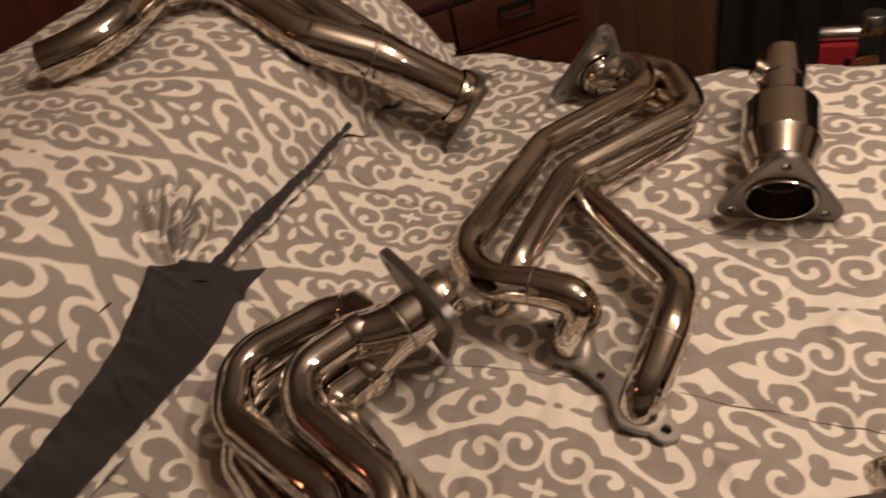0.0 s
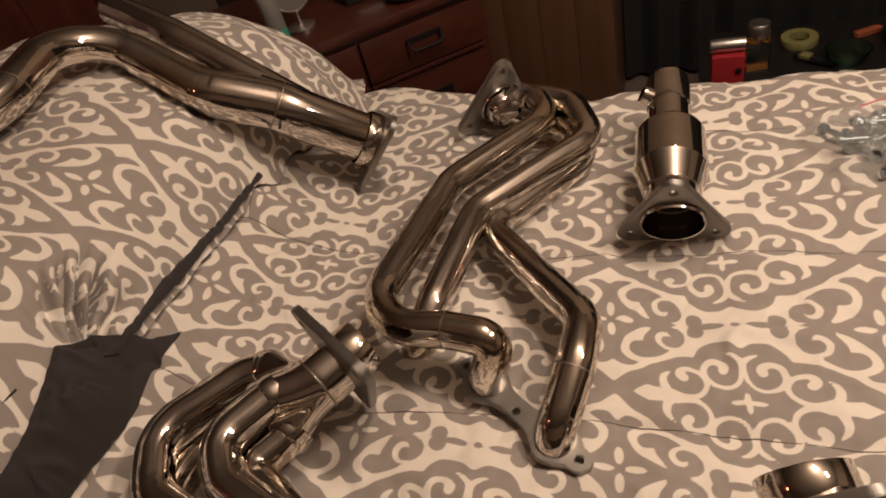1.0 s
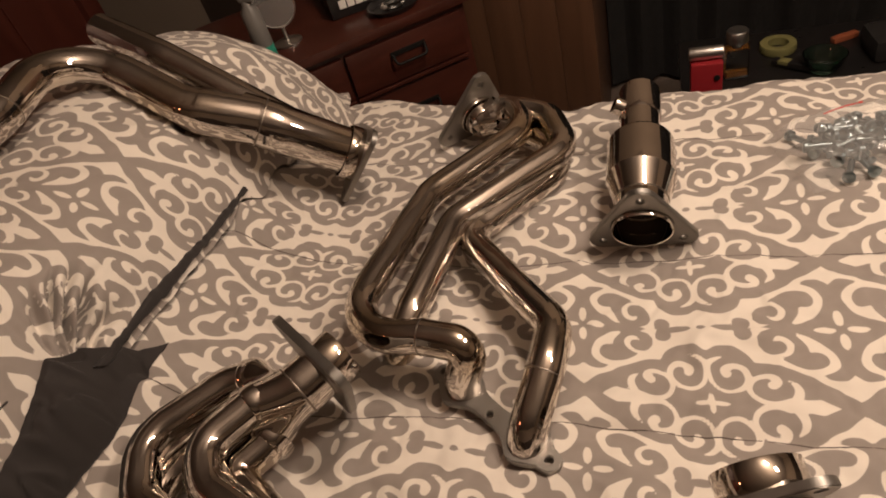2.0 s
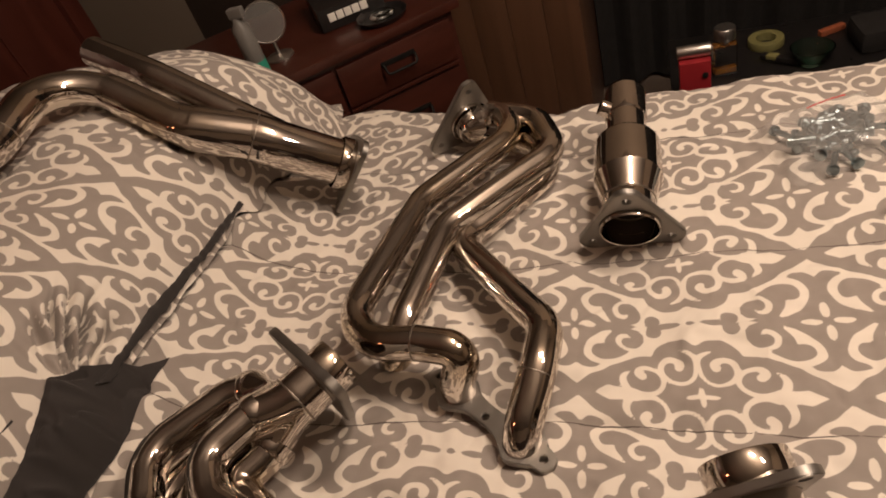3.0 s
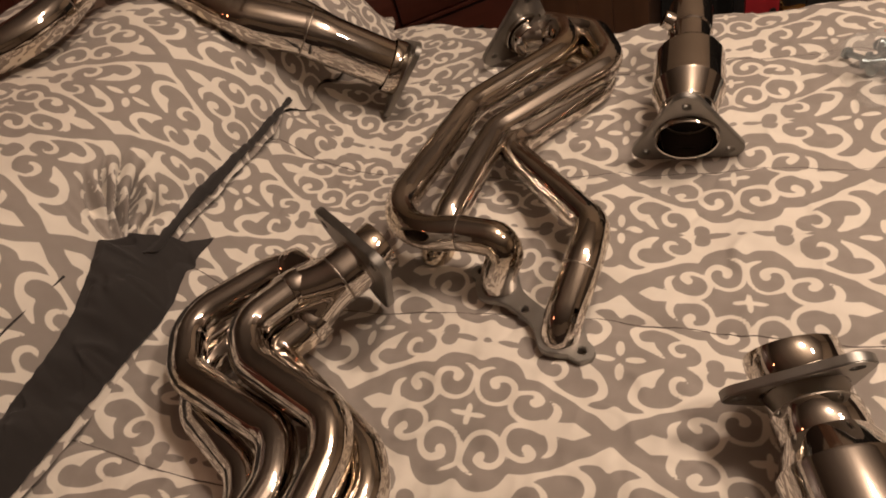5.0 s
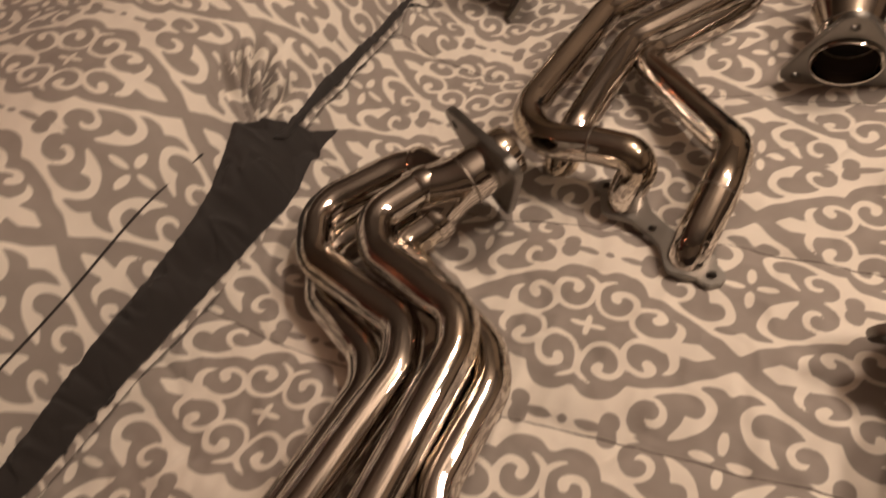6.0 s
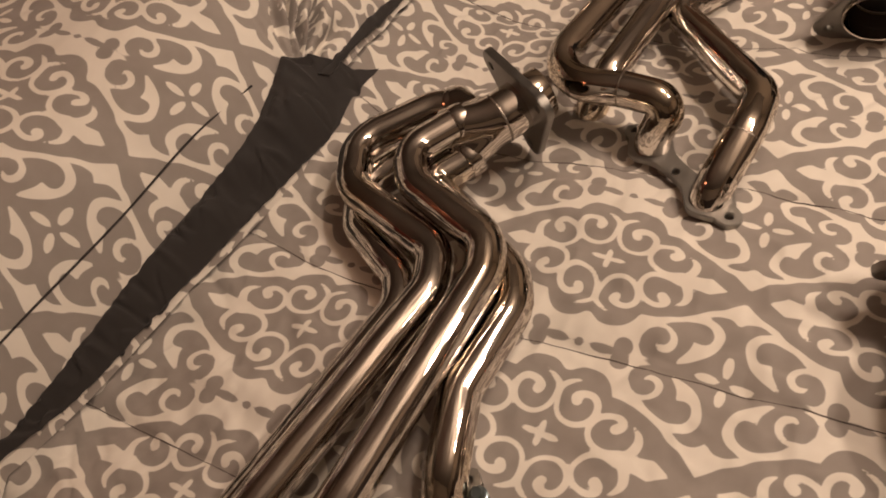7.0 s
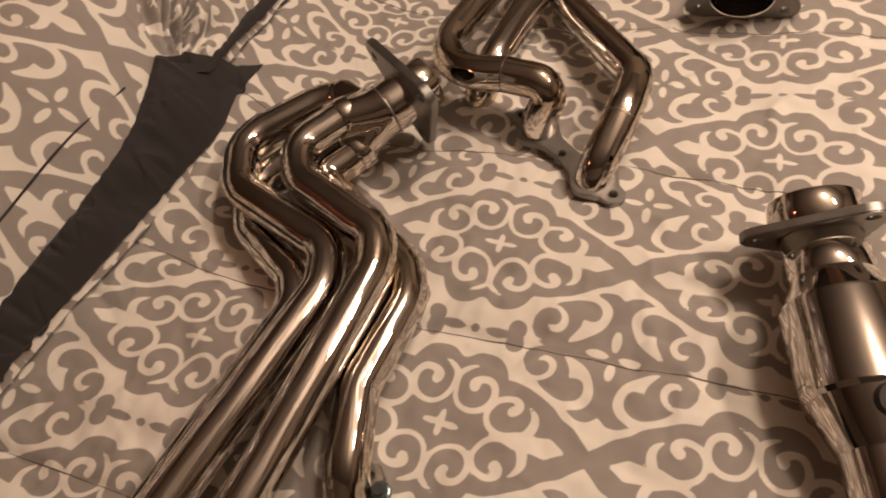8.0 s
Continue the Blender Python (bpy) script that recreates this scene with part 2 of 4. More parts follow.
def quarter():
    """Signed distance in metres on a 1 mm grid: below zero on the cream scrolls."""
    gx, gy = np.meshgrid(np.arange(-6, QX + 7), np.arange(-6, QY + 7), indexing="ij")
    d = np.full(gx.shape, 1e9)
    band = ([(0, 101), (61, 101), (73, 98.5), (61, 95), (56, 88), (56.5, 78)] + curve([(62, 69), (72, 63), (80, 56), (91, 49), (104, 45.5), (115, 49), (120.5, 57), (119, 66), (113, 70), (104, 69)], 3)
            + curve([(104, 69), (102, 79), (93, 93)], 3) + curve([(95, 95), (107, 89.5), (121, 79), (129, 65), (130, 53), (123, 43.5), (110, 37)], 3)
            + curve([(110, 37), (119, 32.5), (130, 32), (136, 36), (140, 40)], 3) + [(146, 36), (146, 12), (140, 7.5)]
            + curve([(140, 7.5), (131, 15), (122, 23), (113, 27), (106, 31), (100, 36.5), (89, 42.5), (76, 49), (62, 54.5), (49, 55)], 3)
            + curve([(49, 55), (44, 66), (36, 74), (24, 77.5), (12, 76), (3, 69.5), (0, 69)], 3) + [(-6, 72), (-6, 101), (-6, 108), (0, 108), (61, 107)])
    band = far_from_shape(gx, gy, band)
    clover = np.minimum(np.hypot(gx - 43, gy - 93.5) - 9.2, leaf(gx, gy, (11, 100.8), (38, 100.8), 4.6))
    dot = np.hypot(gx, (gy - 100.8) * 1.25) - 5.0
    d = np.minimum(d, np.maximum(band, -np.minimum(clover, dot)))
    d = np.minimum(d, brush(gx, gy, [(18, 63), (8, 58), (1.5, 51), (1.5, 39), (5, 27), (12.5, 19.5), (24, 17.5), (34, 22), (40, 31), (40, 42), (34, 49.5), (25, 50.5), (18.5, 45.5), (20, 41)],
                            [0.8, 2.8, 3.2, 2.7, 2.5, 2.5, 2.8, 3.1, 3.4, 3.5, 3.5, 3.8, 4.8, 5.0]))
    d = np.minimum(d, brush(gx, gy, [(63, 26), (67, 29.5), (67, 34), (62, 37.5), (55, 37.5), (46, 33.5), (40.5, 25), (40, 16), (45, 7.5), (54, 2.5), (64, 2), (75, 5.5)],
                            [5.4, 5.0, 3.8, 3.3, 3.1, 3.0, 2.8, 2.8, 2.9, 3.0, 3.1, 3.4]))
    d = np.minimum(d, brush(gx, gy, [(70, 0), (79, 4), (84, 11), (86, 19), (84, 26), (77, 33)], [3.4, 4.6, 4.8, 4.4, 3.2, 0.6]))
    d = np.minimum(d, far_from_shape(gx, gy, [(74, 0), (88, 7.5), (104, 10), (121, 0), (104, -10), (88, -7.5)]))
    d = np.minimum(d, brush(gx, gy, [(70, 64), (78, 64), (85, 69.5), (86.5, 77.5), (82.5, 84), (76, 85.5), (71, 81)], [2.0, 2.4, 3.2, 3.7, 3.6, 3.0, 0.5]))
    d = np.minimum(d, leaf(gx, gy, (113, 100.8), (135, 100.8), 4.4))
    d = np.minimum(d, leaf(gx, gy, (140, 74), (140, 95), 5.0))
    d = np.minimum(d, leaf(gx, gy, (0, 0), (18, 0), 3.3))
    d = np.minimum(d, leaf(gx, gy, (0, 0), (0, 13), 3.3))
    return d * 0.001


PRINT = quarter()


def print_at(u, v):
    """The print's distance at places of the cloth, in metres from a star."""
    x = np.abs((u / REPEAT_X + 0.5) % 1.0 - 0.5) * 2 * QX
    y = np.abs((v / REPEAT_Y + 0.5) % 1.0 - 0.5) * 2 * QY
    x, y = x + 6, y + 6
    i, j = x.astype(int), y.astype(int)
    f, g = x - i, y - j
    return (PRINT[i, j] * (1 - f) * (1 - g) + PRINT[i + 1, j] * f * (1 - g) + PRINT[i, j + 1] * (1 - f) * g + PRINT[i + 1, j + 1] * f * g)


def cloth_sheet(name, p, uv, mat, parent=None):
    """A grid of places p[i, j] with cloth coordinates uv[i, j]."""
    ni, nj = p.shape[:2]
    ids = np.arange(ni * nj).reshape(ni, nj)
    faces = np.stack([ids[:-1, :-1], ids[1:, :-1], ids[1:, 1:], ids[:-1, 1:]], -1).reshape(-1, 4)
    me = bpy.data.meshes.new(name)
    me.from_pydata(p.reshape(-1, 3).tolist(), [], faces.tolist())
    me.polygons.foreach_set("use_smooth", [True] * len(me.polygons))
    at = me.attributes.new("print", "FLOAT", "POINT")
    at.data.foreach_set("value", print_at(uv[..., 0].ravel(), uv[..., 1].ravel()).astype(np.float32))
    me.materials.append(mat)
    ob = new(name, me)
    if parent:
        ob.parent = parent
    return ob


def wavy(x, y, seed, size):
    """Soft unevenness from a few sine waves, about -1 to 1."""
    r = np.random.RandomState(seed)
    out = np.zeros(x.shape)
    for k in range(9):
        a, f, ph = r.uniform(0, math.tau), r.uniform(0.6, 1.7) / size, r.uniform(0, math.tau)
        out += np.sin((x * math.cos(a) + y * math.sin(a)) * math.tau * f + ph)
    return out / 4.0


def creases(x, y, seed, size, depth):
    """Short soft creases in slack cloth."""
    line = np.exp(-(wavy(x, y, seed, size) / 0.22) ** 2)
    return depth * line * np.clip(wavy(x, y, seed + 100, size * 1.6) - 0.1, -0.6, 0.8)


# ---- the room ----
def structure(name, bm, mat, label):
    return tagged(part(name, bm, mat, smooth=False), label, kind="structure")


X0, X1, Y0, Y1, TOP = -2.6, 2.6, -2.4, 2.1, 2.42
structure("floor", box(X0, X1, Y0, Y1, -0.1, 0), carpet, "dark brown carpeted bedroom floor")
structure("ceiling", box(X0, X1, Y0, Y1, TOP, TOP + 0.1), ceiling_paint, "plain off-white bedroom ceiling")
structure("wall_north", box(-1.50, X1, Y1, Y1 + 0.12, 0, 1.25), wall_paint, "dark brown panelled wall behind the furniture")
# the upper part is unseen; its lighter tan is there to brighten steel reflections
structure("wall_north_upper", box(-1.50, X1, Y1, Y1 + 0.12, 1.25, TOP), tan_paint, "unseen tan upper wall, made lighter to reflect in the steel")
structure("wall_north_bay", box(X0, -1.50, Y1, Y1 + 0.12, 0, TOP), tan_paint, "plain tan painted wall beside the panelling")
structure("wall_south", box(X0, X1, Y0 - 0.12, Y0, 0, TOP), tan_paint, "plain tan painted wall")
structure("wall_west", box(X0 - 0.12, X0, Y0, Y1, 0, TOP), tan_paint, "plain tan painted wall behind the headboard")
structure("wall_east", box(X1, X1 + 0.12, Y0, Y1, 0, TOP), tan_paint, "plain tan painted wall")

# unseen dark boards, added so the steel reflects dark bands and fill drops
structure("unseen_dark_band_south", box(X0, X1, Y0, Y0 + 0.015, 0, 1.25), wall_paint, "unseen dark brown boards added for dark bands in the steel's reflections")
structure("unseen_dark_band_east", box(X1 - 0.015, X1, Y0 + 0.02, Y1 - 0.005, 0, 1.25), wall_paint, "unseen dark brown boards added for dark bands in the steel's reflections")
structure("unseen_dark_band_west", box(X0, X0 + 0.015, Y0 + 0.02, Y1 - 0.005, 0, 1.25), wall_paint, "unseen dark brown boards added for dark bands in the steel's reflections")

# ---- the bed ----
BED = 0.60
SEAMS = (-0.64, -0.375, -0.103, 0.148, 0.422, 0.69)


def bed_edge(x):
    return np.interp(x, [-0.5, -0.32, -0.2, -0.06, 0.08, 0.30, 0.45, 0.65], [0.905, 0.900, 0.865, 0.820, 0.803, 0.817, 0.828, 0.832])


def bed_height(x, y):
    z = BED + 0.0045 * wavy(x, y, 3, 0.30) + 0.0028 * wavy(x, y, 5, 0.075) + 0.0007 * wavy(x, y, 6, 0.03)
    z = z + creases(x, y, 31, 0.17, 0.0045) + creases(x, y, 47, 0.10, 0.0028) + creases(x, y, 53, 0.05, 0.0012)
    for s in SEAMS:
        z = z - 0.004 * np.exp(-np.abs(y - s) / 0.045) - 0.005 * np.exp(-np.abs(y - s - 0.006 * np.sin(6 * x + 9 * s)) / 0.010)
    return z


bed = empty("bed", (0, 0, 0))
tagged(bed, "mattress and base under the printed comforter", "bed")
part("mattress", box(-1.25, 1.28, -0.98, 0.78, 0.30, 0.57, 0.04), charcoal, bed)
part("bed_base", box(-1.24, 1.26, -0.96, 0.77, 0.0, 0.30, 0.01), brown_wood, bed)


# the pipes that press into the pillow: corners of their centre lines
Y_LOW = [(-0.256, 0.614, 0.671), (-0.378, 0.572, 0.776), (-0.468, 0.545, 0.825), (-0.688, 0.598, 0.945), (-0.640, 0.345, 0.928), (-0.71, 0.30, 0.92)]
Y_HIGH = [(-0.345, 0.590, 0.764), (-0.549, 0.639, 0.880), (-0.698, 0.702, 0.92)]


def pillow_contact(y):
    line = np.interp(y, [-0.75, -0.45, -0.2, 0, 0.1, 0.3, 0.5, 0.75, 1.0], [-0.56, -0.50, -0.44, -0.40, -0.385, -0.37, -0.385, -0.34, -0.42])
    return line + 0.006 * np.sin(31 * y) * np.clip((y - 0.35) / 0.2, 0, 1) + 0.004 * np.sin(67 * y + 1) * np.clip((y - 0.35) / 0.2, 0, 1)


def pressed(x, y, z, line, r):
    for a, b in zip(line, line[1:]):
        dx, dy = b[0] - a[0], b[1] - a[1]
        t = np.clip(((x - a[0]) * dx + (y - a[1]) * dy) / (dx * dx + dy * dy), 0, 1)
        d = np.hypot(x - a[0] - t * dx, y - a[1] - t * dy)
        low = a[2] + t * (b[2] - a[2]) - np.sqrt(np.clip(r * r - d * d, 0, None)) + np.clip(d - r * 0.8, 0, None) * 0.42
        z = np.where(d < r * 4, np.minimum(z, low), z)
    return z


def gathers(x, y):
    """Where the cloth is bunched above the backing, and the height of its folds there."""
    turn, away = np.arctan2(y - 0.085, x + 0.430), np.hypot(y - 0.085, x + 0.430)
    reach = np.exp(-((x + 0.452) / 0.026) ** 2) * np.exp(-((y - 0.160) / 0.042) ** 2) * np.clip((-0.424 - x) / 0.012, 0, 1) * np.clip((y - 0.098) / 0.014, 0, 1)
    fold = np.sin(15 * turn + 1.6 * np.sin(6 * turn + 1) + 25 * away)
    return reach, -0.042 * (1 - np.abs(fold)) ** 1.4 + 0.008 * np.sin(23 * turn - 60 * away)


def pillow_height(x, y):
    d = np.clip(pillow_contact(y) - x, 0, None)
    far = np.clip(1 - np.clip((y - 0.49) / 0.455, 0, 1) ** 4, 0, 1) ** 0.5
    back = np.clip((1.26 + x) / 0.3, 0, 1) ** 0.5
    z = BED + 0.29 * (1 - np.exp(-d / 0.075)) ** 1.1 * far * back
    soft = np.clip(d / 0.08, 0, 1)
    z = z + (0.005 * wavy(x, y, 21, 0.22) + 0.0015 * wavy(x, y, 22, 0.05)) * soft
    z = pressed(x, y, z, Y_LOW[:3], 0.042)
    z = pressed(x, y, z, Y_LOW[2:], 0.031)
    return pressed(x, y, z, Y_HIGH, 0.031)


# how far the slack cloth has slid, in millimetres, at places of the bed
SLACK = ((0.285, 0.187, 4, 20), (0.272, 0.396, 17, 12), (0.427, 0.29, 2, 17), (0.424, 0.527, 5, -18), (0.139, 0.295, 10, 12), (0.155, 0.096, -6, 9), (-0.146, 0.122, 15, -16),
         (-0.393, 0.28, 6, 28), (0.12, 0.704, 29, 7), (0.415, 0.732, 14, -21), (0.158, -0.098, -9, 2), (0.008, 0.01, 1, -5), (-0.303, -0.189, 32, -7), (0.012, -0.207, -3, 10), (-0.471, -0.306, 63, 9))


def slack(x, y):
    """The slide of the cloth at any place, smooth between the places above."""
    at = np.array(SLACK)
    near = np.sqrt((at[:, None, 0] - at[None, :, 0]) ** 2 + (at[:, None, 1] - at[None, :, 1]) ** 2 + 0.004)
    weight = np.linalg.solve(near + 0.01 * np.eye(len(at)), at[:, 2:] * 0.001)
    out = np.zeros((*x.shape, 2))
    for (px, py, _, _), w in zip(SLACK, weight):
        out += np.sqrt((x - px) ** 2 + (y - py) ** 2 + 0.004)[..., None] * w
    return np.clip(out, -0.09, 0.09)


def pillow_foot(y):
    """Where the pillow leaves the comforter, which swells up to it."""
    return np.minimum(pillow_contact(y), np.interp(y, [-0.48, -0.364, -0.255, -0.15, 0.003, 0.09, 0.13, 0.196, 0.25, 0.316, 0.385, 0.5, 0.6, 0.7, 0.8],
                                                   [-0.515, -0.488, -0.465, -0.443, -0.414, -0.410, -0.420, -0.4145, -0.4085, -0.406, -0.4075, -0.4115, -0.395, -0.352, -0.33]))


def swell(x, y):
    """The height of the comforter's rise at the pillow, and how far along it a place lies, from 1 at the pillow to 0."""
    foot = pillow_foot(y)
    return np.clip(pillow_height(foot, y) - 0.003 - BED, 0, 0.2), np.clip(1 - (x - foot) / 0.16, 0, 1)


def cover_height(x, y):
    rise, near = swell(x, y)
    return bed_height(x, y) + rise * near ** 2


def cover_run(x, y):
    """How much longer the cloth is than its plan, up the rise at the pillow."""
    rise, near = swell(x, y)
    return 3.33 * rise ** 2 * near ** 3


def comforter():
    xs = np.concatenate([np.arange(-1.26, -0.80, 0.02), np.arange(-0.80, -0.54, 0.0034), np.arange(-0.54, -0.33, 0.0011), np.arange(-0.33, 0.82, 0.0034), np.arange(0.82, 1.3, 0.02)])
    ts = np.concatenate([np.arange(-1.0, -0.62, 0.02), np.arange(-0.62, 0.96, 0.0034), np.arange(0.96, 1.4, 0.012)])
    x, t = np.meshgrid(xs, ts, indexing="ij")
    edge = bed_edge(x) + 0.005 * wavy(x, t * 0, 8, 0.12)
    over = np.clip(t - edge, 0, None)
    r = 0.06
    a = np.clip(over / r, 0, math.pi / 2)
    y = np.minimum(t, edge) + r * np.sin(a) + 0.015 * wavy(x, t, 9, 0.1) * np.clip(over - r, 0, 0.1) * 8
    z = cover_height(x, np.minimum(t, edge)) - r * (1 - np.cos(a)) - np.clip(over - r * math.pi / 2, 0, None)
    c = tagged(empty("comforter"), "cream and grey scroll damask comforter quilted in rows", "comforter")
    cloth_sheet("cover", np.stack([x, y, z], -1), np.stack([x - 0.009 - cover_run(x, t), t - 0.005], -1) + slack(x, t), cloth, c)
    for s in SEAMS:
        xs = np.arange(-0.75, 0.85, 0.006)
        ys = s + 0.006 * np.sin(6 * xs + 9 * s)
        zs = cover_height(xs, ys) + 0.0002
        part("stitch_line", sweep(np.stack([xs, ys, zs], -1).tolist(), 0.0009, 5), thread, c, "sunken brown stitch line")
    return c


comforter()


def sham():
    d = np.concatenate([np.arange(0, 0.12, 0.0018), np.arange(0.12, 0.55, 0.0038), np.arange(0.55, 0.76, 0.02)])
    v, w = np.meshgrid(np.arange(-0.75, 0.978, 0.0040), d, indexing="ij")
    w = w + (pillow_contact(v) - pillow_foot(v))
    x = pillow_contact(v) - w
    z = pillow_height(x, v)
    step = np.hypot(np.diff(w, axis=1), np.diff(BED + 0.29 * (1 - np.exp(-w / 0.075)) ** 1.1, axis=1))
    arc = np.concatenate([np.zeros((v.shape[0], 1)), np.cumsum(step, 1)], 1)
    home = np.array([np.interp(c + 0.512, row_w, row_a) for c, row_w, row_a in zip(pillow_contact(v[:, 0]), w, arc)])
    along = [-0.25, -0.035, 0.156, 0.30, 0.505]
    u = 0.140 - (arc - home[:, None]) * 0.86 + np.interp(v, along, [0.030, -0.022, -0.040, -0.003, -0.008])
    uv = np.stack([u, (v + 0.034) * 1.06 + 0.1008 + np.interp(v, along, [0.023, 0.0, 0.0, 0.048, 0.034])], -1)
    bunch, fold = gathers(x, v)
    uv += (bunch * np.where(fold > 0, 1.0, -0.6))[..., None] * np.stack([fold * 2.0, fold * 1.6], -1)
    body = tagged(empty("pillow_sham", (-0.9, 0.2, BED)), "plump pillow in a cream and grey damask sham with charcoal backing", "pillow")
    x, z = x + bunch * fold * 1.1, z + bunch * fold * 0.9
    top = cloth_sheet("sham_front", np.stack([x, v, z], -1), uv, cloth, body)
    top.matrix_parent_inverse = body.matrix_basis.inverted()
    return body


def on_pillow(x, y, lift):
    return (x, y, float(pillow_height(np.array([x]), np.array([y]))[0]) + lift)


def cloth_band(name, left, right, mat, parent, label, across=44, along=300, folds=0.020, sag=0.014, seed=4):
    """A strip of thick cloth between two edges, each a few places that are joined smoothly."""
    a, b = smooth3(left, along), smooth3(right, along)
    f = np.linspace(0, 1, across)[None, :, None]
    p = a[:, None, :] * (1 - f) + b[:, None, :] * f
    bulge = np.sin(np.pi * f[..., 0]) * sag
    p[..., 2] += bulge + folds * wavy(p[..., 0] * 0.6, p[..., 1], seed, 0.12) * np.sin(np.pi * f[..., 0]) + 0.0012 * wavy(p[..., 0], p[..., 1], seed + 1, 0.025)
    p[..., 2] += np.sin(np.pi * f[..., 0]) ** 0.5 * (creases(p[..., 0] * 0.5, p[..., 1], seed + 2, 0.07, folds) + creases(p[..., 0], p[..., 1] * 0.6, seed + 3, 0.04, folds * 0.5))
    below = np.maximum(pillow_height(p[..., 0], p[..., 1]), cover_height(p[..., 0], p[..., 1]))
    p[..., 2] = np.maximum(p[..., 2], below + 0.0045)
    ob = cloth_sheet(name, p, p[..., :2], mat, parent)
    ob.matrix_parent_inverse = parent.matrix_basis.inverted()
    mod = ob.modifiers.new("thickness", "SOLIDIFY")
    mod.thickness, mod.offset = 0.003, -1
    ob["label"] = label
    return ob


def smooth3(pts, count):
    q = [np.array(p, float) for p in [pts[0], *pts, pts[-1]]]
    out = []
    for a, b, c, d in zip(q, q[1:], q[2:], q[3:]):
        for k in range(10):
            t = k / 10
            out.append(0.5 * (2 * b + (c - a) * t + (2 * a - 5 * b + 4 * c - d) * t * t + (3 * b - a - 3 * c + d) * t ** 3))
    out = np.array(out + [q[-1]])
    return np.stack([np.interp(np.linspace(0, 1, count), np.linspace(0, 1, len(out)), out[:, k]) for k in range(3)], -1)


pillow = sham()
cloth_band("backing", [on_pillow(x, y, lift) for x, y, lift in ((-0.453, 0.089, 0.010), (-0.447, 0.034, 0.009), (-0.448, -0.024, 0.008), (-0.460, -0.106, 0.007), (-0.473, -0.190, 0.007), (-0.490, -0.288, 0.006), (-0.504, -0.373, 0.006), (-0.520, -0.465, 0.006))],
           [(-0.394, 0.196, 0.660), *(on_pillow(x, y, 0.014) for x, y in ((-0.401, 0.088), (-0.414, 0.003), (-0.443, -0.150), (-0.465, -0.255), (-0.488, -0.364), (-0.517, -0.477)))],
           charcoal, pillow, "folded charcoal cotton backing")
cloth_band("backing", [on_pillow(x, y, 0.010) for x, y in ((-0.427, 0.105), (-0.424, 0.126), (-0.420, 0.174), (-0.416, 0.235), (-0.410, 0.298), (-0.411, 0.381), (-0.413, 0.500))],
           [on_pillow(x, y, 0.014) for x, y in ((-0.420, 0.125), (-0.4185, 0.149), (-0.414, 0.196), (-0.408, 0.250), (-0.4055, 0.316), (-0.407, 0.385), (-0.4115, 0.503))],
           charcoal, pillow, "narrow charcoal cotton edge", across=10, sag=0.006, folds=0.002)


def seam_line(pts, r, parent, name="seam"):
    return part(name, sweep(list(map(Vector, smooth3(pts, 60).tolist())), r, 6), charcoal, parent)


seam_line([on_pillow(x, y, 0.0006) for x, y in ((-0.462, 0.035), (-0.480, -0.064), (-0.499, -0.199), (-0.532, -0.369), (-0.56, -0.55))], 0.0015, pillow)


# ---- exhaust parts ----
TUBE = 0.0222


def tube(corners, parent, bend=0.055, r=TUBE, name="tube"):
    return part(name, sweep(bent(corners, bend), r), steel, parent)


def ring_weld(place, along, r, parent):
    m = axis_frame(place, along)
    return part("weld", turned([(r - 0.001, -0.0018), (r + 0.0003, -0.0010), (r + 0.0005, 0), (r + 0.0003, 0.0010), (r - 0.001, 0.0018)], m, 36), weld_steel, parent, "fine weld seam")


def three_bolt_flange(m, parent, bore=0.036, thick=0.009, spin=0.0, reach=0.080):
    at = [(reach * math.cos(a), reach * math.sin(a)) for a in (radians(90 + spin), radians(210 + spin), radians(330 + spin))]
    holes = [(0, 0, bore)] + [(x * 0.80, y * 0.80, 0.0052) for x, y in at]
    return part("flange", slab(rounded([(x * 1.30, y * 1.30) for x, y in at], 0.019), holes, thick, m), plate_steel, parent, "dull grey three-bolt flange plate")


def port_flange(p, q, parent, thick=0.009):
    """The head flange: a waisted plate with two ports and bolt ears."""
    p, q = Vector(p), Vector(q)
    along = (q - p).normalized()
    length = (q - p).length
    m = Matrix.Translation(p) @ Matrix((along, Vector((0, 0, 1)).cross(along), Vector((0, 0, 1)))).transposed().to_4x4()
    side = []
    for k in range(61):
        s = -0.046 + (length + 0.094) * k / 60
        bumps = ((0.0, 0.0165, 0.022), (length, 0.0165, 0.022))
        w = 0.0125 + sum(h * math.exp(-((s - c) / r) ** 2) for c, h, r in bumps)
        for end in (-0.046, length + 0.048):
            w = min(w, math.sqrt(max(0, 0.0145 ** 2 - max(0, 0.0145 - abs(s - end)) ** 2)) + (0.02 if abs(s - end) > 0.022 else 0))
        side.append((s, max(w, 0.0008)))
    outline = [(s, -w) for s, w in side] + [(s, w) for s, w in reversed(side)]
    holes = [(length * 0.5, -0.004, 0.0048), (length + 0.034, 0.0, 0.0052), (-0.033, 0, 0.005)]
    return part("head_flange", slab(outline, holes, thick, m, 0.001), plate_steel, parent, "dull grey waisted head flange plate")


def stub(m, r, z0, z1, parent, name="collar", wall=0.0022):
    return part(name, turned([(r - wall, z0), (r - 0.0006, z0 - 0.0008), (r, z0), (r, z1), (r - 0.0006, z1 + 0.0008), (r - wall, z1), (r - wall, z0)], m), steel, parent)


# a flat dark disc across the pipe; its colour stands in for inner shade
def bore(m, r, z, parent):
    return part("bore", turned([(r, z), (0.0005, z)], m, 32), bore_shade_bung_dark, parent, "dark disc coloured as the shade inside the pipe")


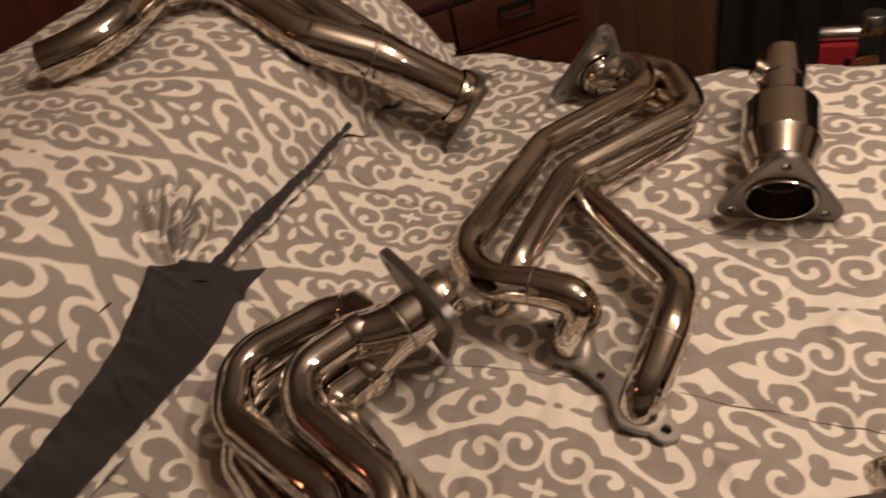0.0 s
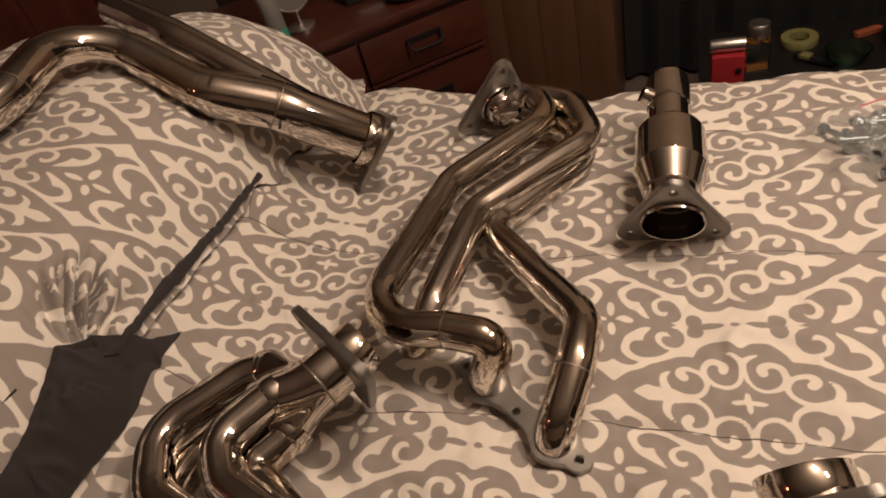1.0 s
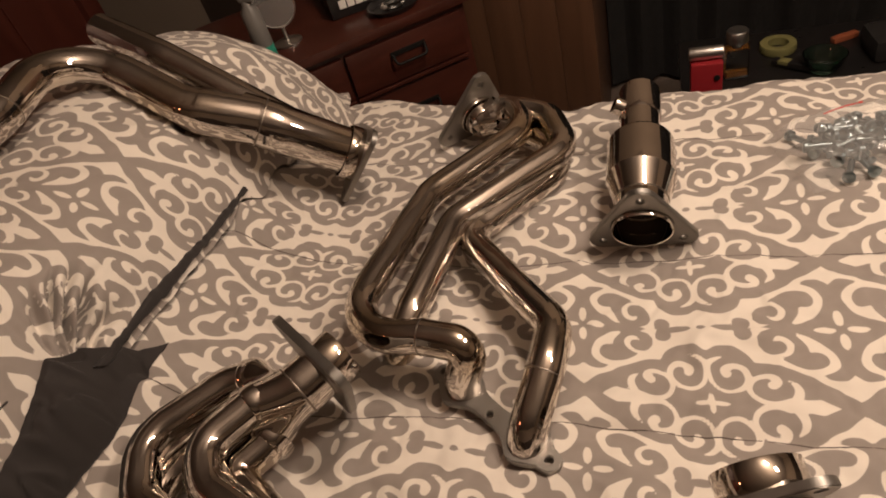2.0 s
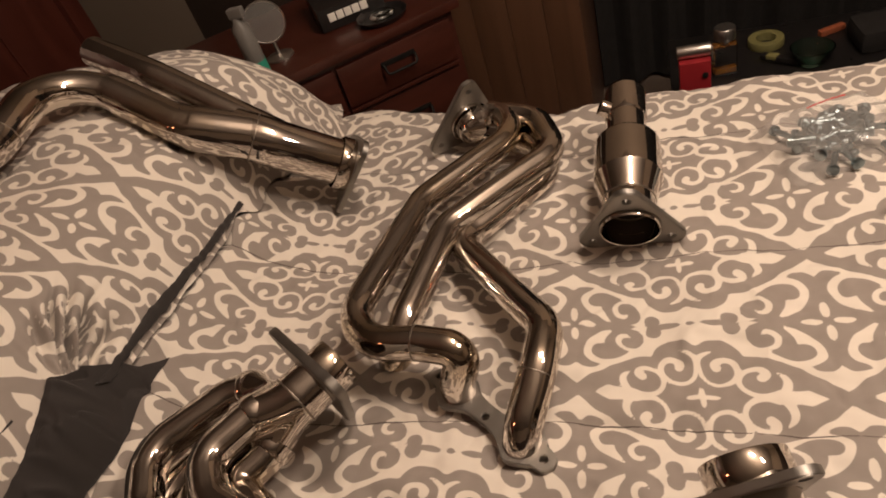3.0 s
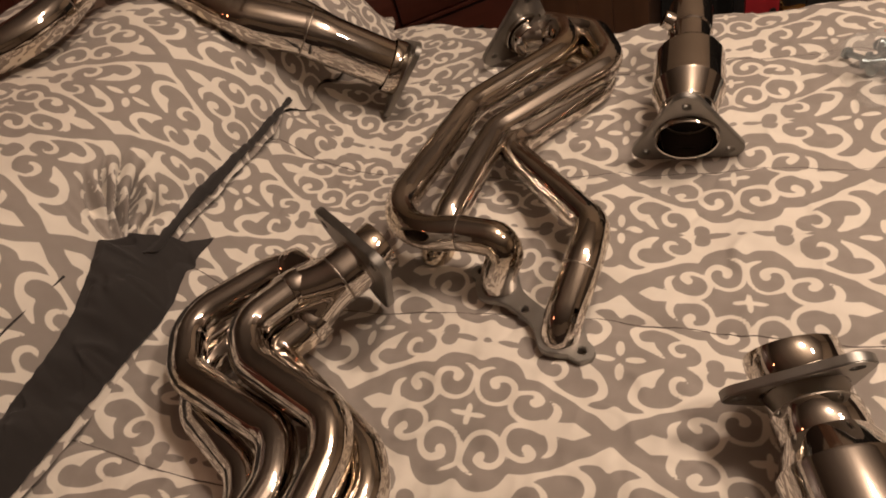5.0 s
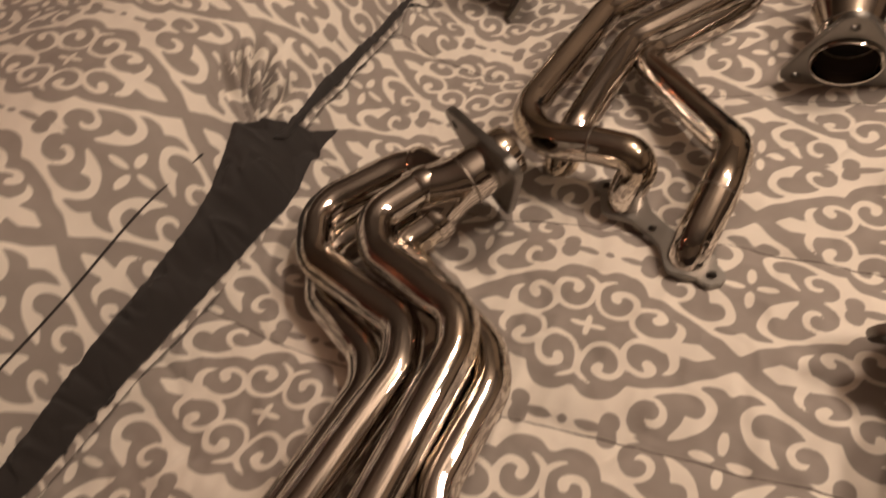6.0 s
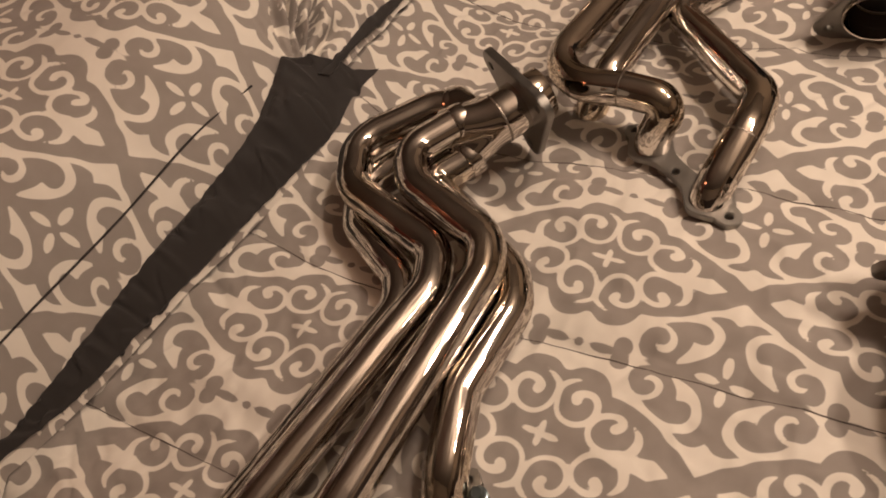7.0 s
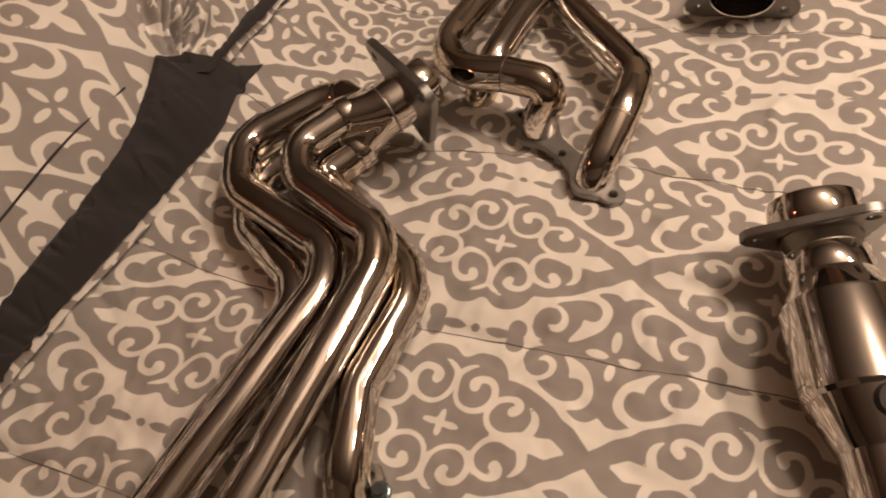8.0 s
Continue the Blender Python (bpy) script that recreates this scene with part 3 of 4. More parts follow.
def header_middle():
    h = tagged(empty("exhaust_header", (0, 0.2, BED)), "polished stainless exhaust header lying across the comforter", "exhaust header", "exhaust headers")
    tube([(0.004, 0.186, 0.600), (0.006, 0.189, 0.625), (0.026, 0.200, 0.672), (-0.038, 0.212, 0.672)], h, 0.040)
    tube([(-0.038, 0.212, 0.672), (-0.155, 0.216, 0.665), (-0.1, 0.508, 0.66), (0.030, 0.666, 0.66), (-0.005, 0.748, 0.66), (-0.035, 0.735, 0.655)], h, 0.075)
    ring_weld((-0.038, 0.212, 0.672), (1, -0.06, 0), TUBE, h)
    tube([(-0.094, 0.240, 0.600), (-0.090, 0.246, 0.622), (-0.078, 0.285, 0.640), (-0.052, 0.455, 0.648), (0.101, 0.615, 0.652), (0.061, 0.716, 0.655), (-0.025, 0.745, 0.66)], h)
    tube([(0.089, 0.116, 0.600), (0.092, 0.124, 0.622), (0.111, 0.192, 0.653), (0.115, 0.246, 0.655), (-0.037, 0.441, 0.625), (0.085, 0.597, 0.6235), (0.070, 0.668, 0.6235), (-0.025, 0.725, 0.632)], h, 0.05)
    ring_weld((0.1075, 0.182, 0.6485), (0.02, 0.068, 0.03), TUBE, h)
    port_flange((0.002, 0.188, 0.601), (0.090, 0.118, 0.601), h)
    m = axis_frame((-0.076, 0.754, 0.652), (0.689, -0.724, -0.325))
    three_bolt_flange(m, h, spin=112.2, bore=0.031)
    stub(m, 0.0365, 0.009, 0.016, h)
    stub(m, 0.0315, 0.009, 0.035, h, "pipe")
    for p in ((-0.035, 0.735, 0.655), (-0.025, 0.745, 0.66), (-0.025, 0.73, 0.645)):
        a, b = Vector(p), m @ Vector((0, 0, 0.03))
        part("collector", sweep([a.lerp(b, k / 6) for k in range(7)], [0.0232 + 0.007 * k / 6 for k in range(7)], 24), steel, h, "fluted merge collector")
    return h


PLATE_A, AXIS_A, SPIN_A = (-0.146, 0.145, 0.686), (0.585, 0.80, 0.075), 60.0


def merge_collector(seams, m, parent, r=0.0246, neck=0.0325):
    """A shell that wraps all the tube ends, follows their round backs, and narrows to one pipe at the flange."""
    middle = sum((Vector(p) for p in seams), Vector()) / len(seams)
    goal = m @ Vector((0, 0, -0.030))
    first = axis_frame(middle, goal - middle)
    flat = [(first.inverted() @ Vector(p)).to_2d() for p in seams]
    sides = 72
    reach = []
    for k in range(sides):
        way = Vector((math.cos(math.tau * k / sides), math.sin(math.tau * k / sides)))
        hits = [0.014]
        for p in flat:
            b = p.dot(way)
            inside = r * r - p.length_squared + b * b
            if inside > 0:
                hits.append(b + math.sqrt(inside))
        reach.append(max(hits))
    for _ in range(3):
        reach = [(2 * reach[k] + reach[k - 1] + reach[(k + 1) % sides]) / 4 for k in range(sides)]
    away = (goal - middle).normalized()
    into = (m.to_3x3() @ Vector((0, 0, 1))).normalized()
    bm, rings = bmesh.new(), []
    for i in range(19):
        t = i / 14
        if i <= 14:
            place = middle.lerp(goal, t)
            along = away.lerp(into, t * t).normalized()
        else:
            place, along = m @ Vector((0, 0, -0.030 + 0.030 * (i - 14) / 4)), into
        f = min(1.0, t)
        f = f * f * (3 - 2 * f)
        at = axis_frame(place, along)
        rings.append([bm.verts.new(at @ Vector((c * math.cos(a), c * math.sin(a), 0))) for c, a in ((reach[k] * (1 - f) + neck * f, math.tau * k / sides) for k in range(sides))])
    for a, b in zip(rings, rings[1:]):
        for k in range(sides):
            bm.faces.new((a[k], a[(k + 1) % sides], b[(k + 1) % sides], b[k]))
    ring_weld(goal, into, neck, parent)
    return part("collector", bm, steel, parent, "fluted merge collector narrowing to one pipe", sharp=80)


def header_near():
    h = tagged(empty("exhaust_header", (-0.2, 0, BED)), "polished stainless exhaust header with its collector beside the pillow", "exhaust header", "exhaust headers")
    seams = [(-0.240, 0.138, 0.677), (-0.207, 0.095, 0.690), (-0.192, 0.076, 0.652), (-0.232, 0.118, 0.642)]
    tube([seams[0], (-0.262, 0.134, 0.677), (-0.341, 0.05, 0.675), (-0.305, -0.021, 0.67), (-0.158, -0.072, 0.66), (-0.14, -0.121, 0.66), (-0.186, -0.377, 0.66), (-0.22, -0.6, 0.65)], h, 0.05)
    tube([seams[1], (-0.214, 0.086, 0.69), (-0.247, 0.038, 0.69), (-0.217, -0.006, 0.685), (-0.097, -0.056, 0.68), (-0.085, -0.094, 0.675), (-0.105, -0.343, 0.67), (-0.13, -0.55, 0.65)], h, 0.05)
    tube([seams[2], (-0.200, 0.064, 0.65), (-0.225, 0.030, 0.648), (-0.072, -0.066, 0.64), (-0.053, -0.104, 0.64), (-0.065, -0.208, 0.64), (-0.045, -0.285, 0.632), (-0.040, -0.31, 0.607)], h, 0.045)
    tube([seams[3], (-0.27, 0.10, 0.635), (-0.335, 0.02, 0.625), (-0.30, -0.045, 0.625), (-0.205, -0.098, 0.625), (-0.183, -0.135, 0.625), (-0.223, -0.383, 0.625), (-0.26, -0.6, 0.625)], h, 0.05)
    m = axis_frame(PLATE_A, AXIS_A)
    three_bolt_flange(m, h, spin=SPIN_A, bore=0.031, thick=0.011)
    stub(m, 0.0325, 0.0, 0.036, h, "pipe")
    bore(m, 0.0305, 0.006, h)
    for p, q in zip(seams, ((-0.262, 0.134, 0.677), (-0.214, 0.086, 0.69), (-0.200, 0.064, 0.65), (-0.27, 0.10, 0.635))):
        a, d = Vector(p), (Vector(p) - Vector(q)).normalized()
        lip = axis_frame(a, d)
        part("collector_lip", turned([(0.0222, -0.006), (0.0240, -0.005), (0.0250, -0.002), (0.0250, 0.004), (0.0238, 0.012)], lip, 36), steel, h, "rolled lip over the tube end")
    merge_collector(seams, m, h)
    port_flange((-0.13, -0.60, 0.601), (-0.040, -0.312, 0.601), h)
    for x, y in ((-0.012, -0.290), (-0.018, -0.318)):
        part("bolt", turned([(0.0003, 0.016), (0.005, 0.016), (0.0075, 0.013), (0.0075, 0.008), (0.0095, 0.007), (0.0095, 0.0)], pose(x, y, 0.609), 20), zinc, h, "zinc flange bolt")
    return h


def y_pipe():
    h = tagged(empty("exhaust_y_pipe", (-0.5, 0.65, 0.75)), "polished stainless Y-pipe resting across the pillow", "exhaust pipe")
    flow = Vector(Y_LOW[0]) - Vector(Y_LOW[1])
    m = axis_frame(Y_LOW[0], flow)
    run = [Vector(p) for p in smooth3(bent(Y_LOW[1:], 0.10), 140).tolist()]
    part("tube", sweep(run, [0.0285 + 0.0115 * max(0, 1 - k / 36) for k in range(140)], 32), steel, h)
    tube(Y_HIGH, h, 0.1, 0.027)
    end = axis_frame(Y_HIGH[-1], Vector(Y_HIGH[-1]) - Vector(Y_HIGH[-2]))
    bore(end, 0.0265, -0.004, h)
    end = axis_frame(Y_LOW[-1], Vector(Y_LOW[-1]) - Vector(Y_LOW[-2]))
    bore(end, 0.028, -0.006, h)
    part("collector", sweep(bent([Y_LOW[0], Vector(Y_LOW[1]) + Vector((0.02, 0, -0.01)), Vector(Y_LOW[1]) + Vector((-0.03, 0.003, 0.013))], 0.1), 0.0405, 36), steel, h)
    ring_weld(Vector(Y_LOW[1]) + Vector((0.0, 0, 0)), flow, 0.0408, h)
    ring_weld(run[98], run[99] - run[97], 0.0285, h)
    three_bolt_flange(m, h, spin=35.0, bore=0.038)
    stub(m, 0.047, -0.022, 0.0, h)
    return h


def cat_front():
    near = Vector((0.213, 0.425, 0.646))
    c = tagged(empty("catalytic_converter", near), "polished catalytic converter pipe with a three-bolt flange", "catalytic converter", "catalytic converters")
    m = axis_frame(near, (-0.003, 0.33, 0.035))
    slant = m @ Matrix.Rotation(radians(-11), 4, "X")
    three_bolt_flange(slant, c, bore=0.041, reach=0.076)
    stub(slant, 0.0405, -0.006, 0.012, c, "ring")
    part("neck", turned([(0.036, 0.0), (0.036, 0.046)], m), steel, c)
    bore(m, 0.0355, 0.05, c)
    part("body", turned([(0.0365, 0.046), (0.038, 0.050), (0.047, 0.084), (0.0485, 0.088), (0.0485, 0.160), (0.0475, 0.163), (0.036, 0.170), (0.030, 0.176)], m, 56), steel, c, sharp=11)
    part("pipe", turned([(0.030, 0.172), (0.030, 0.225), (0.0318, 0.227), (0.0322, 0.230), (0.0322, 0.288), (0.0312, 0.290), (0.0298, 0.289), (0.0295, 0.22)], m), steel, c, sharp=25)
    ring_weld(m @ Vector((0, 0, 0.046)), m.to_3x3() @ Vector((0, 0, 1)), 0.0365, c)
    bung = axis_frame(m @ Vector((0.022, 0.014, 0.238)), m.to_3x3() @ Vector((0.8, 0.45, 0.1)))
    part("sensor_bung", turned([(0.0135, -0.006), (0.0135, 0.016), (0.0125, 0.018), (0.0085, 0.018), (0.0085, 0.006), (0.0004, 0.006)], bung, 24), steel, c, "short threaded sensor bung")
    return c


def cat_side():
    near = Vector((0.316, 0.044, 0.664))
    c = tagged(empty("catalytic_converter", near), "polished catalytic converter pipe with a ringed flange", "catalytic converter", "catalytic converters")
    m = axis_frame(near, (0.281, -0.923, -0.05))
    slant = m @ Matrix.Rotation(radians(14), 4, "X")
    three_bolt_flange(slant, c, bore=0.036, spin=86, reach=0.068)
    stub(slant, 0.0405, -0.026, 0.0, c, "ring")
    part("neck", turned([(0.035, 0.0), (0.035, 0.032), (0.0365, 0.034), (0.0365, 0.058), (0.034, 0.062)], m), steel, c)
    bore(slant, 0.0395, -0.004, c)
    part("body", turned([(0.0365, 0.058), (0.043, 0.070), (0.050, 0.084), (0.0505, 0.087), (0.0505, 0.164), (0.048, 0.168), (0.036, 0.204), (0.034, 0.209)], m, 56), steel, c, sharp=11)
    part("pipe", turned([(0.034, 0.204), (0.034, 0.31), (0.032, 0.31)], m), steel, c)
    ring_weld(m @ Vector((0, 0, 0.033)), m.to_3x3() @ Vector((0, 0, 1)), 0.0358, c)
    bung = axis_frame(m @ Vector((0.0, 0.042, 0.180)), m.to_3x3() @ Vector((0.05, 1, 0.3)))
    part("sensor_bung", turned([(0.0135, -0.008), (0.0135, 0.006), (0.0125, 0.008), (0.0085, 0.008), (0.0085, 0.0), (0.0004, 0.0)], bung, 24), bore_shade_bung_dark, c, "dark threaded sensor bung")
    return c


header_middle()
header_near()
y_pipe()
cat_front()
cat_side()


# ---- bags of bolts ----
def plastic(name, tint, alpha):
    m = material(name, tint, 0.12, bump=0.4, fine=60, depth=0.002)
    m.node_tree.nodes["Principled BSDF"].inputs["Alpha"].default_value = alpha
    return m


film = plastic("clear_plastic_film", (0.85, 0.85, 0.83), 0.17)
red_plastic = material("red_plastic", (0.55, 0.02, 0.015), 0.4)


def bolt(name, place, heading, tilt, length, r, parent):
    m = Matrix.Translation(place) @ pose(0, 0, 0, 0, 90 - tilt, heading)
    bm = turned([(0.0003, 0), (r, 0.0006), (r, length), (r * 1.9, length), (r * 1.95, length + 0.001), (r * 1.95, length + r * 1.3), (r * 1.6, length + r * 1.5), (0.0003, length + r * 1.5)], m, 12)
    return part(name, bm, zinc, parent)


def bag(place, size, turn, count, label, seed):
    rng = random.Random(seed)
    b = tagged(empty("bag_of_bolts", place), label, "hardware bag", "hardware bags")
    m = Matrix.Translation(place) @ pose(0, 0, 0, 0, 0, turn)
    for k in range(count):
        x, y = rng.gauss(0, 0.135) * size[0], rng.gauss(0, 0.115) * size[1]
        z = 0.008 + 0.024 * rng.random() * max(0, 1 - (2.4 * x / size[0]) ** 2)
        bolt("bolt", m @ Vector((x, y, z)), rng.uniform(0, 360), rng.uniform(-18, 22), rng.uniform(0.024, 0.036), 0.0043, b)
    bm = bmesh.new()
    n = 26
    grid = []
    for i in range(n + 1):
        row = []
        for j in range(n + 1):
            u, v = 2 * i / n - 1, 2 * j / n - 1
            puff = max(0, (1 - u ** 4) * (1 - v ** 4)) ** 0.7
            crumple = noise.noise((u * 3.1 + seed, v * 3.1, seed)) * 0.010 + noise.noise((u * 8 + seed, v * 8, 2.0)) * 0.005
            row.append(bm.verts.new(m @ Vector((u * size[0] / 2 * (1 + 0.1 * noise.noise((v * 2, seed, 0))), v * size[1] / 2 * (1 + 0.1 * noise.noise((u * 2, 0, seed))), max(0.003, 0.004 + puff * size[2] + crumple)))))
        grid.append(row)
    for i in range(n):
        for j in range(n):
            bm.faces.new((grid[i][j], grid[i + 1][j], grid[i + 1][j + 1], grid[i][j + 1]))
    part("film", bm, film, b, "crinkled clear plastic film")
    return b, m


first, at = bag((0.500, 0.628, 0.601), (0.185, 0.145, 0.046), 20, 64, "clear zip bag of zinc bolts on the comforter", 3)
strip = [at @ Vector((x, 0.072 + 0.004 * math.sin(40 * x), 0.022 + 0.01 * x)) for x in (0.0, 0.02, 0.04, 0.06)]
part("zip_strip", sweep(strip, 0.0014, 8), red_plastic, first, "red zip strip")
bag((0.590, 0.445, 0.601), (0.10, 0.09, 0.035), -12, 10, "small clear bag of hardware on the comforter", 9)
rod = tagged(empty("metal_rod", (0.64, 0.70, 0.61)), "short dark steel rod with a knurled end on the comforter", "tool")
m = axis_frame((0.590, 0.700, 0.618), (1, 0.05, 0))
part("shaft", turned([(0.0004, 0), (0.0045, 0.001), (0.0065, 0.004), (0.0065, 0.012), (0.0045, 0.014), (0.0045, 0.12), (0.0004, 0.12)], m, 18), plate_steel, rod)


# ---- furniture behind the bed ----
def placed_box(m, x0, x1, y0, y1, z0, z1, bevel=0.004):
    bm = box(x0, x1, y0, y1, z0, z1, bevel)
    bm.transform(m)
    return bm


def pull(m, x, z, parent):
    """A drop pull: two posts, a bail and a small plate."""
    p = part("drawer_pull", placed_box(m, x - 0.046, x + 0.046, -0.006, -0.002, z - 0.002, z + 0.010, 0.0015), black_metal, parent, "black drop pull")
    line = bent([m @ Vector((x - 0.042, -0.012, z + 0.006)), m @ Vector((x - 0.040, -0.026, z - 0.016)), m @ Vector((x + 0.040, -0.026, z - 0.016)), m @ Vector((x + 0.042, -0.012, z + 0.006))], 0.01)
    bail = part("bail", sweep(line, 0.0035, 10), black_metal, p)
    return p


def dresser():
    """Its front stands at an angle to the bed: x along the front, y into the body."""
    m = pose(-0.72, 0.882, 0, 0, 0, 37.0)
    d = tagged(empty("dresser", (-0.72, 0.882, 0)), "dark cherry wood dresser with black drop pulls", "dresser")
    part("body", placed_box(m, 0.0, 0.655, 0.012, 0.48, 0.03, 0.648, 0.004), cherry, d)
    part("dresser_top", placed_box(m, -0.015, 0.672, -0.012, 0.49, 0.648, 0.672, 0.007), cherry, d)
    for z0, z1 in ((0.525, 0.632), (0.35, 0.505), (0.17, 0.332)):
        for x0, x1 in ((0.02, 0.325), (0.332, 0.638)):
            drawer = part("drawer", placed_box(m, x0, x1, -0.002, 0.03, z0, z1, 0.006), cherry, d)
            part("moulding", placed_box(m, x0, x1, -0.008, 0.002, z0 - 0.012, z0 - 0.003, 0.003), cherry, drawer)
            pull(m, (x0 + x1) / 2, (z0 + z1) / 2 + 0.012, drawer)
    return d, m


the_dresser, dm = dresser()

wardrobe = tagged(empty("wardrobe", (0, 1.45, 0)), "tall brown wood wardrobe with plank door", "wardrobe")
part("carcass", box(-0.32, 0.085, 1.50, 2.0, 0, 1.20, 0.005), brown_wood, wardrobe)
for k in range(4):
    x = -0.30 + k * 0.096
    part("plank", box(x, x + 0.0955, 1.482, 1.502, 0.05, 1.16, 0.003), brown_wood, wardrobe)

curtain = bmesh.new()
rows = []
for k in range(121):
    x = 0.09 + 1.6 * k / 120
    y = 1.93 + 0.022 * math.sin(x * 55) + 0.012 * math.sin(x * 23 + 1)
    rows.append([curtain.verts.new((x, y, z)) for z in (0.02, 0.4, 0.7, 1.0, 1.24)])
for a, b in zip(rows, rows[1:]):
    for k in range(4):
        curtain.faces.new((a[k], b[k], b[k + 1], a[k + 1]))
velvet = material("black_velvet", (0.005, 0.0042, 0.004), 0.95, vary=0.3, scale=30)
tagged(part("curtain", curtain, velvet), "black velvet curtain hanging in folds behind the nightstand", "curtain")

stand = tagged(empty("nightstand", (0.7, 1.5, 0)), "low black lacquered nightstand", "nightstand")
part("tabletop", box(0.30, 1.15, 1.22, 1.70, 0.236, 0.261, 0.005), black_gloss, stand)
for x in (0.33, 1.09):
    for y in (1.25, 1.64):
        part("leg", box(x, x + 0.035, y, y + 0.035, 0, 0.236, 0.003), black_gloss, stand)

headboard = tagged(empty("headboard", (-1.3, 0.3, 0)), "dark cherry wood headboard with upright boards", "headboard")
for k in range(10):
    part("board", box(-1.33, -1.30, -0.98 + 0.228 * k, -0.754 + 0.228 * k, 0.2, 1.35, 0.006), cherry_upright, headboard)
part("rail", box(-1.35, -1.285, -1.0, 1.31, 1.35, 1.42, 0.012), cherry_upright, headboard)
part("post", box(-1.36, -1.28, 1.295, 1.36, 0.0, 1.50, 0.012), cherry_upright, headboard)

# ---- small things on the furniture ----
glass = bpy.data.materials.new("clear_glass")
glass.use_nodes = True
g = glass.node_tree.nodes["Principled BSDF"]
g.inputs["Transmission Weight"].default_value, g.inputs["Roughness"].default_value, g.inputs["Base Color"].default_value = 1.0, 0.03, (0.92, 0.95, 0.93, 1)
green_glass = glass.copy()
green_glass.name = "pale_green_glass"
green_glass.node_tree.nodes["Principled BSDF"].inputs["Base Color"].default_value = (0.45, 0.85, 0.65, 1)
grey_plastic = material("grey_plastic", (0.15, 0.145, 0.135), 0.4)
teal_plastic = material("teal_plastic", (0.03, 0.30, 0.21), 0.4)
white_plastic = material("white_plastic", (0.75, 0.74, 0.70), 0.45)
silver = material("brushed_silver", (0.6, 0.58, 0.55), 0.35, 1.0)
amber = material("amber_liquid", (0.40, 0.16, 0.03), 0.1)
yellow_plastic = material("yellow_plastic", (0.17, 0.16, 0.06), 0.5)
red_card = material("red_card", (0.28, 0.012, 0.018), 0.55)
orange_plastic = material("orange_plastic", (0.25, 0.07, 0.03), 0.5)

DT = 0.673
bottle = tagged(empty("spray_bottle", (-0.62, 1.06, DT)), "grey spray bottle with a teal base standing on the dresser", "bottle")
m = Matrix.Translation((-0.618, 1.042, DT))
part("base", turned([(0.0004, 0), (0.022, 0.001), (0.023, 0.004), (0.0225, 0.034), (0.0004, 0.035)], m, 28), teal_plastic, bottle, "teal bottle base")
part("body", turned([(0.022, 0.034), (0.0225, 0.05), (0.0215, 0.115), (0.012, 0.128), (0.010, 0.14)], m, 28), grey_plastic, bottle)
part("nozzle", placed_box(m, -0.012, 0.024, -0.010, 0.010, 0.138, 0.160, 0.004), grey_plastic, bottle)
globe = tagged(empty("round_disc", (-0.53, 1.13, DT)), "clear round plastic disc on a stand on the dresser", "ornament")
clear_disc = plastic("smoked_clear_plastic", (0.22, 0.22, 0.21), 0.45)
mm = axis_frame((-0.600, 1.115, DT + 0.090), (0.55, -0.75, 0.45))
part("glass", turned([(0.046, 0.002), (0.046, 0.005), (0.0004, 0.006)], mm, 40), clear_disc, globe)
part("rim", turned([(0.046, 0.0), (0.049, 0.001), (0.050, 0.004), (0.048, 0.007), (0.046, 0.006)], mm, 40), silver, globe)
part("stem", sweep([(-0.600, 1.118, DT), (-0.600, 1.118, DT + 0.04)], 0.005, 14), silver, globe)
part("foot", turned([(0.0004, 0.0), (0.035, 0.0), (0.035, 0.004), (0.006, 0.010)], pose(-0.600, 1.118, DT), 30), silver, globe)

box_black = tagged(empty("black_box", (-0.42, 1.25, DT)), "black box with a row of white keys on the dresser", "box")
bmx = dm @ pose(0.47, 0.12, DT, 0, 0, -6)
part("case", placed_box(bmx, -0.11, 0.06, 0.0, 0.20, 0.0, 0.055, 0.006), black_gloss, box_black)
for k in range(5):
    part("key", placed_box(bmx, -0.085 + 0.021 * k, -0.067 + 0.021 * k, -0.0035, 0.0, 0.022, 0.042, 0.001), white_plastic, box_black, "white key")
dish = tagged(empty("black_dish", (-0.3, 1.27, DT)), "black dish holding a clear wrapped trinket on the dresser", "dish")
md = dm @ pose(0.50, 0.065, DT)
part("bowl", turned([(0.0004, 0.004), (0.05, 0.004), (0.062, 0.014), (0.065, 0.014), (0.054, 0.0), (0.0004, 0.0)], md, 36), black_gloss, dish)
part("trinket", turned([(0.0004, 0.004), (0.03, 0.006), (0.034, 0.011), (0.025, 0.018), (0.0004, 0.019)], md, 14), glass, dish, "clear wrapped trinket")

NS = 0.262
red_box = tagged(empty("red_box", (0.36, 1.47, NS)), "red card box on the nightstand", "box")
part("carton", box(0.317, 0.389, 1.28, 1.34, NS, NS + 0.143, 0.002), red_card, red_box)
part("button", turned([(0.0004, 0.004), (0.007, 0.003), (0.007, 0)], axis_frame((0.376, 1.279, NS + 0.108), (0, -1, 0)), 16), black_gloss, red_box)
tube_box = tagged(empty("silver_tube", (0.36, 1.5, NS + 0.052)), "silver tube lying on the red box", "tube")
part("barrel", turned([(0.0004, 0), (0.015, 0.001), (0.016, 0.003), (0.016, 0.078), (0.0004, 0.079)], axis_frame((0.312, 1.308, NS + 0.160), (1, 0.02, 0)), 26), silver, tube_box)
flask = tagged(empty("perfume_bottle", (0.455, 1.47, NS)), "clear perfume bottle with amber liquid and a silver cap", "bottle")
part("glass", placed_box(pose(0.438, 1.465, NS, 0, 0, 8), -0.030, 0.030, -0.018, 0.018, 0.0, 0.085, 0.006), glass, flask)
